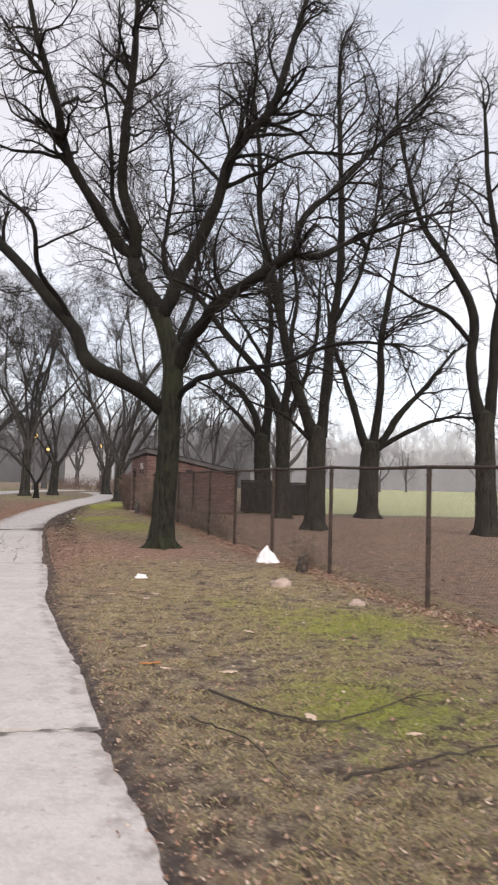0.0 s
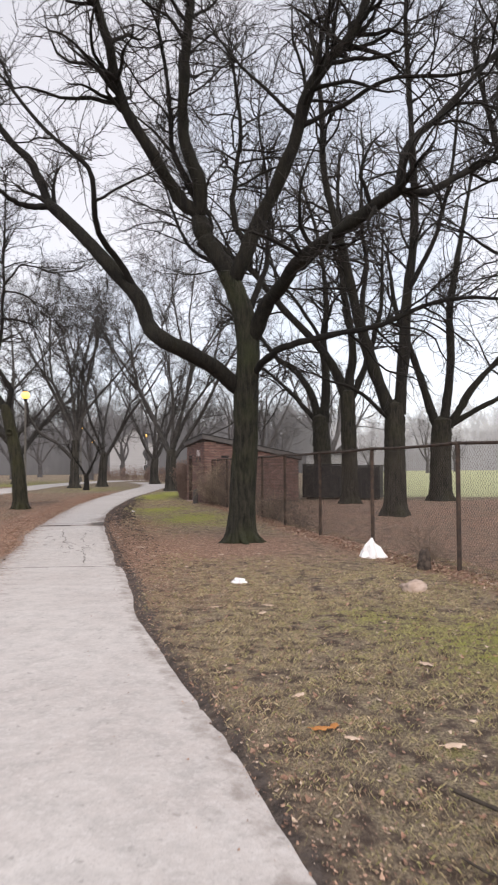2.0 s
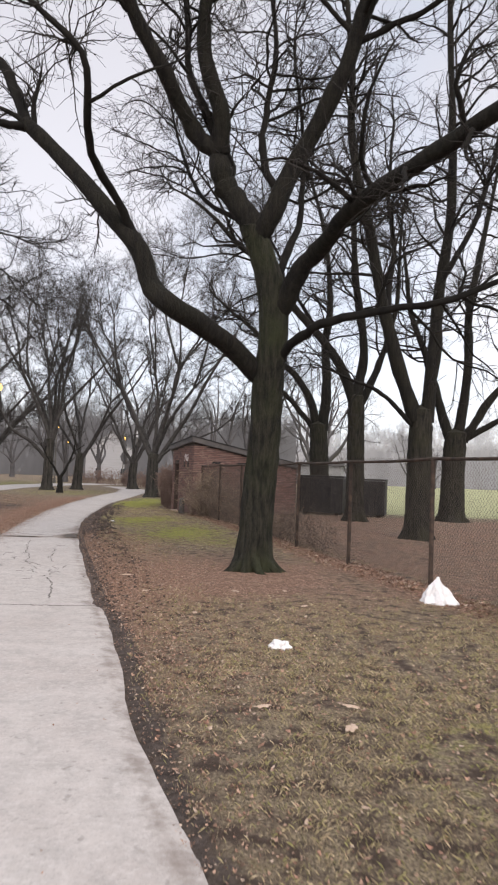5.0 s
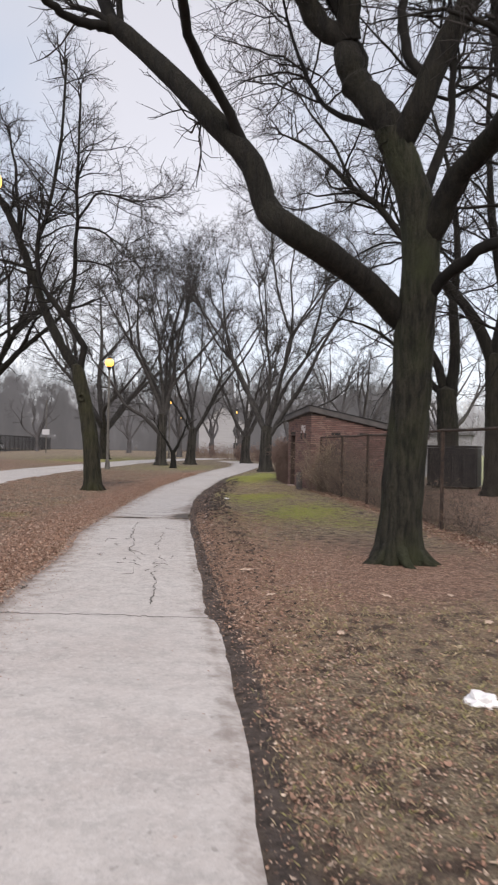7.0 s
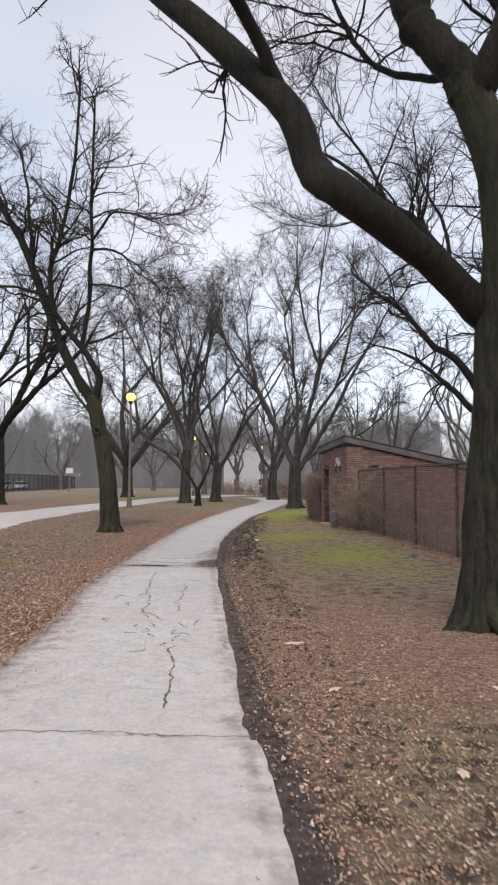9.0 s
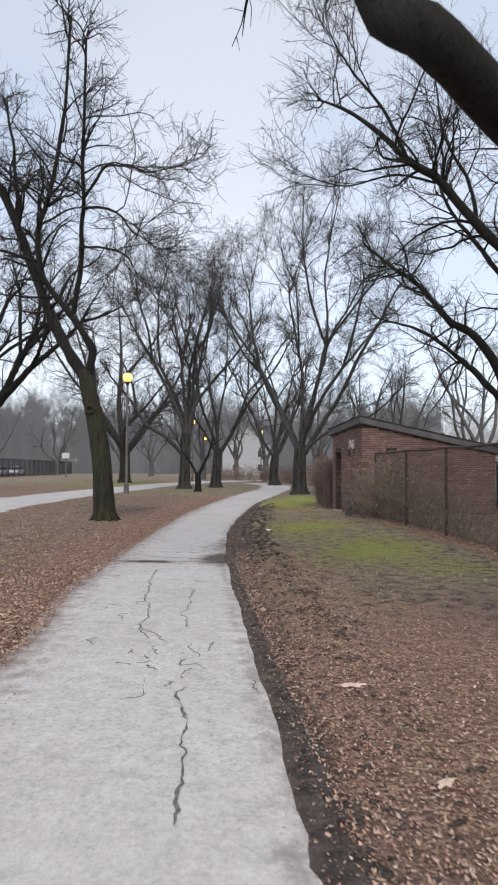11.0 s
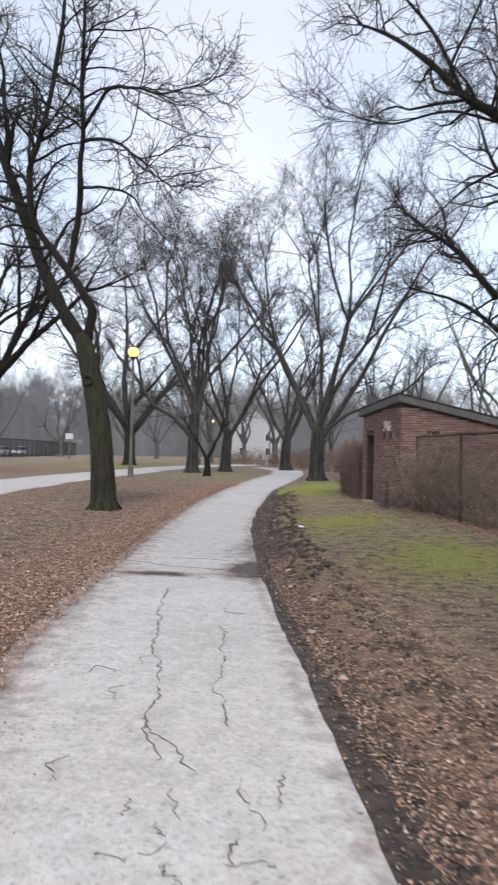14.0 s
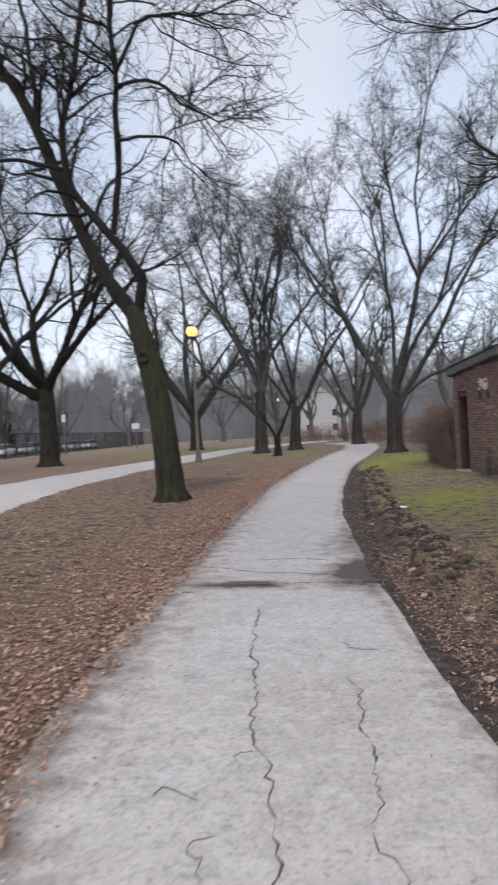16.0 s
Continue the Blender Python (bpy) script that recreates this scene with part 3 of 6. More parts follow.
BIG = [
    (0.172, 0.105, [(-1.92, 16.20, 3.12), (-2.46, 15.67, 3.54), (-2.92, 15.04, 3.76), (-3.30, 14.59, 3.93), (-3.60, 14.66, 4.23), (-3.86, 14.63, 4.82), (-4.39, 14.67, 5.38), (-5.00, 14.84, 6.04), (-5.67, 15.03, 6.75)], 0.03),
    (0.095, 0.026, [(-5.66, 15.13, 6.75), (-6.04, 15.27, 7.63), (-6.62, 15.25, 8.34), (-7.13, 15.15, 9.13), (-7.9, 15.0, 10.2)]),
    (0.070, 0.018, [(-5.62, 15.12, 6.72), (-5.85, 14.71, 6.59), (-6.04, 14.32, 6.52), (-6.3, 13.9, 6.72), (-7.1, 13.3, 7.3)], 0.5),
    (0.066, 0.022, [(-3.83, 14.68, 4.86), (-4.02, 14.45, 5.2), (-4.27, 13.75, 5.55), (-4.18, 13.1, 5.72), (-4.12, 12.6, 6.2), (-4.72, 12.35, 6.76), (-5.35, 12.22, 7.6)], 0.45),
]
BIG_TOP = [
    (0.200, 0.160, [(-2.1, 15.85, 5.3), (-2.25, 15.83, 5.6), (-2.55, 15.87, 6.1), (-2.72, 15.93, 6.55), (-2.81, 15.96, 6.95)], 0.2),
    (0.150, 0.045, [(-2.79, 15.96, 6.78), (-3.23, 15.9, 7.15), (-3.68, 15.35, 7.83), (-4.17, 14.92, 8.61), (-4.4, 14.45, 9.72), (-4.69, 14.02, 10.78), (-4.9, 13.7, 12.2)]),
    (0.155, 0.050, [(-2.78, 15.97, 6.8), (-2.77, 15.78, 7.43), (-3.03, 15.6, 8.35), (-2.98, 15.46, 9.75), (-2.76, 15.28, 11.33), (-2.8, 15.2, 12.8)]),
    (0.175, 0.050, [(-2.15, 15.84, 5.35), (-1.87, 15.71, 5.79), (-1.57, 15.58, 6.54), (-0.89, 15.12, 7.7), (-0.45, 14.68, 8.86), (0.31, 14.41, 9.64), (0.6, 14.28, 10.6), (1.1, 14.2, 12.2)]),
    (0.055, 0.020, [(-0.42, 14.7, 8.9), (-0.3, 14.9, 9.8), (-0.05, 15.1, 10.7), (-0.2, 15.3, 12.0)]),
    (0.050, 0.018, [(-0.72, 14.95, 8.05), (0.1, 14.7, 8.35), (0.9, 14.5, 8.65), (2.2, 14.3, 8.6), (3.2, 14.2, 9.2)]),
    (0.045, 0.016, [(-0.7, 14.95, 8.1), (-1.2, 14.9, 8.6), (-1.8, 14.9, 9.15), (-2.36, 14.9, 9.9)]),
    (0.070, 0.028, [(-1.78, 15.66, 6.0), (-2.02, 15.72, 6.45), (-2.08, 15.75, 7.0), (-1.98, 15.8, 7.7), (-1.9, 15.85, 8.5), (-2.1, 15.9, 9.9)]),
    (0.080, 0.028, [(-2.82, 15.94, 6.9), (-3.08, 15.9, 7.5), (-3.38, 15.85, 8.2), (-3.5, 15.9, 9.6), (-3.7, 16.0, 11)]),
    (0.070, 0.020, [(-1.82, 16.0, 4.6), (-1.52, 16.25, 5.4), (-1.38, 16.5, 6.3), (-1.4, 16.8, 7.6), (-1.6, 17.1, 9.4)]),
    (0.050, 0.016, [(-2.3, 16.05, 5.7), (-2.7, 16.5, 6.0), (-3.2, 16.9, 6.5), (-3.6, 17.3, 7.5), (-3.9, 17.5, 8.6)]),
]
BIG_SIDE = [
    (0.175, 0.090, [(-1.85, 15.98, 4.0), (-1.62, 15.85, 4.42), (-1.38, 15.6, 4.85), (-1.07, 15.2, 5.09), (-0.75, 14.45, 5.36), (-0.17, 13.49, 5.5), (0.76, 12.58, 5.85)], 0.5),
    (0.075, 0.030, [(0.74, 12.6, 5.82), (0.8, 12.72, 6.35), (1.1, 12.9, 6.85), (1.7, 13.0, 7.5), (2.35, 13.1, 8.2), (3.2, 13.2, 9.1)]),
    (0.070, 0.030, [(0.72, 12.62, 5.83), (1.2, 12.66, 5.83), (1.74, 12.7, 6.1), (2.5, 12.9, 6.5), (3.47, 13.1, 6.84)]),
    (0.085, 0.028, [(-1.74, 16.0, 3.42), (-1.5, 15.6, 3.66), (-1.05, 15.19, 3.85), (-0.25, 14.98, 4.02), (0.73, 14.94, 4.22), (1.87, 14.92, 4.65), (3.15, 15.0, 4.67)]),
]
tree("spreading_tree", "large bare spreading tree with dark ridged bark and heavy forked limbs", [(-1.99, 16.4, 0.0), (-1.95, 16.34, 1.2), (-1.88, 16.22, 2.2), (-1.85, 16.06, 3.1), (-1.80, 15.97, 3.9), (-1.87, 15.93, 4.6), (-2.05, 15.88, 5.15), (-2.2, 15.84, 5.5)],
     (0.272, 0.205), BIG + BIG_TOP + BIG_SIDE, 11, (16, 8, 5), 0.0036, M_BARK_TRUNK, flare=1.36, shoots=(1.2, 3.2), bare=0.42, crook=0.25, close=True)

LEAN_LIMBS = [
    (0.165, 0.075, [(-11.66, 27.5, 3.75), (-12.33, 27.64, 4.59), (-12.89, 27.78, 5.51), (-13.47, 27.95, 6.73), (-14.0, 28.1, 7.85), (-14.54, 28.25, 9.0), (-15.2, 28.4, 10.0), (-16, 28.6, 11.4), (-16.5, 28.8, 13.2)]),
    (0.115, 0.035, [(-11.6, 27.5, 3.7), (-11.5, 27.48, 4.2), (-11.44, 27.45, 4.55), (-11.56, 27.45, 4.78), (-11.89, 27.45, 5.32), (-12.57, 27.45, 6.11), (-13.0, 27.5, 6.75), (-13.2, 27.55, 7.75), (-13.04, 27.56, 8.35), (-12.8, 27.57, 9.2), (-12.6, 27.6, 10.4), (-12.4, 27.6, 12.0), (-12.3, 27.6, 13.8)]),
    (0.075, 0.025, [(-12.06, 27.5, 5.5), (-11.78, 27.3, 6.83), (-11.62, 27.08, 7.82), (-11.5, 26.9, 8.5), (-11.44, 26.7, 9.33), (-11.3, 26.5, 10.6), (-11.2, 26.3, 12.2)]),
]
LEAN_SIDE = [
    (0.042, 0.014, [(-11.5, 26.95, 8.42), (-11.03, 26.65, 8.68), (-10.7, 26.5, 8.96), (-10.07, 26.34, 8.85), (-9.47, 26.2, 8.6), (-8.6, 26.0, 8.6)]),
    (0.042, 0.012, [(-11.55, 27.0, 8.15), (-10.86, 26.7, 8.04), (-10.33, 26.53, 7.74), (-9.88, 26.33, 7.26), (-9.1, 26, 6.6)]),
    (0.036, 0.012, [(-11.7, 27.15, 7.2), (-10.93, 26.84, 7.05), (-10.22, 26.66, 6.75), (-9.85, 26.5, 6.2)]),
    (0.075, 0.03, [(-14.1, 28.15, 8.1), (-14.2, 28.3, 9.1), (-14.45, 28.46, 10.36), (-14.8, 28.6, 12)]),
    (0.05, 0.02, [(-13.1, 27.5, 7.0), (-14.1, 27.3, 7.3), (-15.2, 27.0, 7.4), (-16.5, 26.8, 8.2)]),
]
leaning = tree("leaning_tree", "leaning bare tree with mossy bark and a kinked fork", [(-11.06, 27.5, 0.0), (-11.19, 27.5, 1.7), (-11.42, 27.5, 2.86), (-11.6, 27.5, 3.6), (-11.68, 27.5, 3.95)],
     (0.265, 0.18), LEAN_LIMBS + LEAN_SIDE, 12, (12, 7, 6), 0.0045, M_BARK_MOSS, flare=1.3, shoots=(1.2, 3.2), bare=0.35, close=True)

g_ = Geo()
knot_a = np.linspace(0, 2 * np.pi, 15)[None]
tubes(g_, np.stack([-0.346 + 0.085 * np.cos(knot_a), -0.220 - 0.03 * np.sin(knot_a) ** 2, 2.928 + 0.10 * np.sin(knot_a)], -1), np.full((1, 15), 0.04), 8)
put("knot", g_.mesh("knot"), M_BARK_MOSS, leaning, "round healed knot in the bark")


def vase_limbs(seed, x, y, fork, height, r, count, tilt, levels=3):
    """Limbs that rise in a fan and fork again and again, bending back towards the upright."""
    rng = np.random.default_rng(seed)
    out = []

    def grow(p, d, length, r0, level):
        pts, q = [p], d
        for _ in range(3):
            q = q + rng.normal(size=3) * 0.09 + np.array([0, 0, 0.07])
            q = q / np.linalg.norm(q)
            pts.append(pts[-1] + q * length / 3)
        r1 = r0 * (0.62 if level < levels - 1 else 0.2)
        out.append((r0, r1, [tuple(v) for v in pts], (0.25, 0.75, 1.0)[min(level, 2)]))
        if level == levels - 1:
            return
        side = np.cross(q, rng.normal(size=3))
        side /= np.linalg.norm(side)
        for k, s in enumerate((-1, 1)):
            w = math.radians(rng.uniform(14, 30)) * s
            e = q * math.cos(w) + side * math.sin(w)
            grow(pts[-1] - q * 0.06, e, length * rng.uniform(0.66, 0.86), r1 * (0.98 if k else 0.8), level + 1)
    a0 = rng.uniform(0, 6.28)
    for i in range(count):
        a = a0 + i * 2 * math.pi / count + rng.normal() * 0.25
        w = math.radians(rng.uniform(*tilt) if i else 4)
        d = np.array([math.cos(a) * math.sin(w), math.sin(a) * math.sin(w), math.cos(w)])
        grow(np.array([x, y, fork * rng.uniform(0.78, 0.98)]), d, (height - fork) * rng.uniform(0.36, 0.44), r * rng.uniform(0.30, 0.42), 0)
    return out


tree("elm_tree", "bare vase-shaped tree beside the bend of the footpath", [(-8.89, 48.1, 0), (-8.87, 48.1, 1.5), (-8.85, 48.1, 2.7)], (0.37, 0.31), [
    (0.15, 0.04, [(-8.6, 48.1, 2.2), (-7.61, 48, 3.81), (-6.7, 47.9, 5.16), (-5.74, 47.8, 7.1), (-4.68, 47.6, 8.97), (-3.6, 47.5, 11)]),
    (0.086, 0.03, [(-8.5, 48.1, 2.5), (-7.15, 47.7, 3.42), (-6.13, 47.4, 3.75), (-4.6, 47, 4.5), (-3.4, 46.6, 5.6)]),
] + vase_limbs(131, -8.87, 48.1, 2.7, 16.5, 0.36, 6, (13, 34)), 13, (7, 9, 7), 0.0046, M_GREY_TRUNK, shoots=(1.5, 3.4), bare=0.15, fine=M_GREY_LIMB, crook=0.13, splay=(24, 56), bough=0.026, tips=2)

tree("park_tree", "tall bare park tree with a low sweeping limb", [(-17.6, 54.9, 0), (-17.55, 54.9, 2), (-17.5, 54.9, 3.7)], (0.37, 0.29), [
    (0.14, 0.05, [(-17.75, 54.9, 2.3), (-18.74, 54.2, 3.4), (-19.9, 53.6, 4.3), (-20.8, 53, 5.9), (-22, 52.5, 7.4)]),
    (0.13, 0.04, [(-17.42, 54.9, 3.6), (-16.95, 54.9, 5.5), (-15.6, 54.95, 7.3), (-13.9, 55, 9.2), (-12.6, 55, 11.2)]),
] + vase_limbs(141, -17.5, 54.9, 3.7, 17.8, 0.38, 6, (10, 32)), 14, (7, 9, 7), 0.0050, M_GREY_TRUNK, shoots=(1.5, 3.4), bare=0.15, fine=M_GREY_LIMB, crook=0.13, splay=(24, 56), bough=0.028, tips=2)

tree("field_tree", "tall bare tree in leaf litter behind the fence", [(2.32, 23.8, 0), (2.32, 23.8, 2), (2.34, 23.8, 3.5)], (0.34, 0.3), [
    (0.21, 0.05, [(2.2, 23.8, 3.2), (1.66, 23.7, 4.77), (1.27, 23.6, 6.15), (0.9, 23.5, 7.7), (0.52, 23.4, 9.24), (0.19, 23.3, 10.9), (0.11, 23.1, 12.6), (-0.2, 23, 15)]),
    (0.2, 0.05, [(2.46, 23.8, 3.2), (2.62, 23.8, 5.5), (2.8, 23.9, 7.25), (3.0, 23.9, 9), (2.97, 23.9, 11.7), (2.9, 24, 14.5), (2.9, 24, 17)]),
    (0.07, 0.02, [(2.1, 23.7, 3.1), (1.1, 23.2, 3.85), (0.3, 22.8, 4.12), (-0.5, 22.5, 4.4)]),
    (0.09, 0.03, [(1.3, 23.6, 6), (1.5, 24.3, 8), (1.4, 24.8, 10), (1.6, 25.2, 12.5)]),
    (0.09, 0.03, [(2.8, 23.9, 7), (3.7, 23.6, 8.8), (4.2, 23.4, 11), (4.4, 23.2, 13.5)]),
], 15, (8, 7, 5), 0.0042, shoots=(1.6, 4.0))
tree("field_tree", "broad bare tree at the edge of a pale field", [(5.73, 33.2, 0), (5.77, 33.2, 2.1), (5.84, 33.2, 3.6)], (0.48, 0.42), [
    (0.22, 0.05, [(5.64, 33.2, 3.3), (5.11, 33.2, 5), (4.44, 33.1, 6.9), (3.84, 33.1, 8.7), (3.49, 33, 11.2)]),
    (0.24, 0.05, [(5.94, 33.2, 3.3), (6.3, 33.2, 5.9), (6.26, 33.1, 8.7), (6.75, 33, 11.7), (7.3, 33, 14.7)]),
    (0.2, 0.05, [(6.14, 33.2, 3.3), (7.14, 33.1, 4.9), (8.4, 33.1, 6.4), (9.8, 33, 8.2)]),
    (0.14, 0.03, [(6.26, 33.2, 3.4), (7.8, 32.9, 4.36), (9.2, 32.7, 4.9), (11, 32.5, 4.9)]),
], 16, (8, 7, 5), 0.0045, shoots=(1.8, 4.4))
tree("field_tree", "bare tree with one long limb over the brick shed", [(1.55, 31, 0), (1.53, 31, 2.3), (1.49, 31, 4.7)], (0.34, 0.3), [
    (0.2, 0.03, [(1.4, 31, 4.5), (0.83, 31, 5.88), (-0.35, 31, 7.33), (-1.25, 31, 8.19), (-2.47, 30.95, 9.76), (-3.24, 30.9, 10.34), (-4.02, 30.9, 11.23), (-4.8, 30.9, 11.9), (-5.9, 30.9, 12.5)]),
    (0.2, 0.05, [(1.5, 31, 4.4), (1.7, 31, 6.5), (1.4, 31.2, 9), (1.2, 31.3, 12), (1.3, 31.5, 15)]),
    (0.16, 0.04, [(1.6, 31, 4.3), (2.4, 31.1, 6), (3.0, 31.3, 8.5), (3.1, 31.4, 11.5)]),
    (0.06, 0.015, [(-3.2, 30.9, 10.3), (-4.0, 30.8, 11.9), (-5.0, 30.8, 13.3), (-5.8, 30.7, 14.8)]),
    (0.04, 0.012, [(-2.5, 30.95, 9.7), (-3.6, 30.6, 9.9), (-5, 30.4, 9.6), (-6.2, 30.2, 9.9)]),
    (0.07, 0.02, [(-1.3, 31, 8.2), (-1.5, 31.5, 9.8), (-2.2, 32, 11.6), (-2.4, 32.5, 13.6)]),
], 17, (10, 8, 5), 0.0045, shoots=(1.6, 4.2))
tree("field_tree", "dark bare tree rising behind the low end of the brick shed", [(0.86, 39, 0), (0.81, 39, 2), (0.7, 39, 4.2)], (0.5, 0.42), [
    (0.22, 0.04, [(0.67, 39, 3.9), (0.26, 39.2, 5.5), (-0.58, 39.35, 6.75), (-1.54, 39.5, 7.45), (-2.54, 39.7, 8.84), (-3.66, 39.8, 9.8), (-5, 40, 11)]),
    (0.16, 0.03, [(0.57, 39, 3.9), (-0.35, 39.2, 4.98), (-1.2, 39.5, 5.9), (-2.5, 39.8, 7.06), (-4.2, 40, 7.7)]),
    (0.28, 0.05, [(0.92, 39, 3.9), (1.05, 39, 6), (0.9, 39, 8.2), (1.07, 39, 10.3), (0.7, 39, 13.6), (-0.2, 39, 17)]),
    (0.12, 0.03, [(1.0, 39, 8), (-0.2, 39.3, 10), (-1.5, 39.5, 12), (-2.3, 39.6, 14.5)]),
], 18, (10, 8, 5), 0.0048, shoots=(1.8, 4.4))
tree("field_tree", "bare tree in brown leaves behind the fence", [(8.01, 23.2, 0), (7.94, 23.2, 1.9), (7.89, 23.2, 4.1)], (0.36, 0.3), [
    (0.2, 0.04, [(7.75, 23.2, 3.8), (7.42, 23.2, 5.85), (7.4, 23.1, 7.4), (6.7, 23.1, 8.9), (5.7, 23.1, 10.4), (5.1, 23, 12.4), (4.7, 23, 14.5)]),
    (0.2, 0.05, [(8.05, 23.2, 3.8), (8.3, 23.3, 6.7), (8.5, 23.3, 9), (8.1, 23.4, 11.6), (7.9, 23.5, 15)]),
    (0.09, 0.03, [(7.4, 23.1, 6.5), (6.4, 22.8, 7.4), (5.4, 22.5, 7.7), (4.2, 22.3, 8.4)]),
], 19, (7, 7, 5), 0.0045, shoots=(1.6, 4.0))

# ---- chain-link fence ----
def chain_fence():
    root = thing("chain_link_fence", "rusty brown chain-link fence with round posts and top rail", "fence")
    h = 1.86
    for x, y in FENCE:
        bm = bmesh.new()
        z = float(ground_z(x, y))
        rod(bm, 0.034, 0.034, (x, y, z - 0.15), (x, y, z + h - 0.02), 12)
        bmesh.ops.create_uvsphere(bm, u_segments=10, v_segments=6, radius=0.04, matrix=Matrix.Translation((x, y, z + h - 0.02)))
        rod(bm, 0.044, 0.044, (x, y, z + h - 0.12), (x, y, z + h - 0.09), 12)
        part("post", bm, M_STEEL, root)
    for (x0, y0), (x1, y1) in zip(FENCE[:-1], FENCE[1:]):
        g = Geo()
        t = np.linspace(0, 1, 9)
        sag = 0.02 * np.sin(np.pi * t)
        P = np.stack([x0 + (x1 - x0) * t, y0 + (y1 - y0) * t, h + float(ground_z(x0, y0)) * (1 - t) + float(ground_z(x1, y1)) * t - sag], -1)
        tubes(g, P[None], np.full((1, 9), 0.024), 10)
        put("top_rail", g.mesh("top_rail"), M_STEEL, root)
    p = np.array(FENCE)
    seg = np.linalg.norm(np.diff(p, axis=0), axis=1)
    s_at = np.concatenate([[0], np.cumsum(seg)])
    cell, rows = 0.032, 56
    s = np.arange(0, s_at[-1] - cell, cell)
    zig = np.where(np.arange(rows + 1) % 2 == 0, 0.0, cell * 0.98)
    S = s[:, None] + np.where((np.arange(len(s)) % 2)[:, None] == 0, zig[None], cell - zig[None])
    Z = np.linspace(0.03, h + 0.035, rows + 1)[None] + np.zeros((len(s), 1))
    X, Y = np.interp(S, s_at, p[:, 0]), np.interp(S, s_at, p[:, 1])
    belly = 0.018 * np.sin(S * 2.1) * np.sin(Z * 1.7)
    depth = np.where(np.arange(rows + 1) % 2 == 0, 0.003, -0.003)[None]
    P = np.stack([X + 0.036 + belly + depth, Y, Z + ground_z(X, Y)], -1)
    g = Geo()
    tubes(g, P, np.full(P.shape[:2], 0.0021), 3)
    tagged(put("chain_mesh", g.mesh("chain_mesh", False), M_WIRE, root, "rusty woven wire mesh"), kind="stuff")


chain_fence()


# ---- brick shed ----
def brick_material(name, per_object):
    m, nt, p = begin(name, 0.9)
    if per_object:
        r = nt.nodes.new("ShaderNodeObjectInfo").outputs["Random"]
    else:
        r = nt.nodes.new("ShaderNodeNewGeometry").outputs["Random Per Island"]
    cr = nt.nodes.new("ShaderNodeValToRGB")
    tones = [(0.145, 0.088, 0.078), (0.205, 0.118, 0.102), (0.17, 0.10, 0.088), (0.25, 0.16, 0.14), (0.125, 0.082, 0.077)]
    el = cr.color_ramp.elements
    while len(el) < 5:
        el.new(0.5)
    for i, t in enumerate(tones):
        el[i].position, el[i].color = i / 4, (*t, 1)
    nt.links.new(r, cr.inputs[0])
    fine = noise_tex(nt, 45, 4, 0.65)
    c = mix_rgb(nt, ramp(nt, fine, 0.4, 0.75, 0, 0.5), cr.outputs[0], (0.12, 0.08, 0.07))
    nt.links.new(c, p.inputs["Base Color"])
    bump(nt, p, fine, 0.5, 0.004)
    return m


M_BRICK = brick_material("red_brown_brick", True)
M_BRICK_REST = brick_material("red_brown_brick_wall", False)
M_MORTAR = plain("dark_grey_mortar", (0.045, 0.036, 0.033), (0.085, 0.07, 0.063), 12, 0.95)
M_FASCIA = plain("weathered_grey_roof_edge", (0.085, 0.08, 0.08), (0.13, 0.12, 0.118), 3, 0.8)
M_DARK = plain("near_black_painted_metal", (0.012, 0.012, 0.013), (0.028, 0.026, 0.026), 4, 0.6)
M_FRAME = plain("brown_door_frame", (0.05, 0.035, 0.03), (0.09, 0.06, 0.05), 6, 0.7)
M_WHITEWASH = plain("pale_paint_smear", (0.46, 0.40, 0.39), (0.62, 0.57, 0.56), 7, 0.9)
M_GREY = plain("weathered_grey_metal", (0.075, 0.066, 0.062), (0.14, 0.125, 0.118), 7, 0.65, 0.2)
SHED_AT = pose(-4.62, 31.8, 0, 0, 0, math.degrees(math.atan2(0.417, 0.909)))
SL, SW = 4.48, 2.66


def shed_top(u, w):
    return 2.86 - 0.86 / SL * u - 0.24 / SW * w


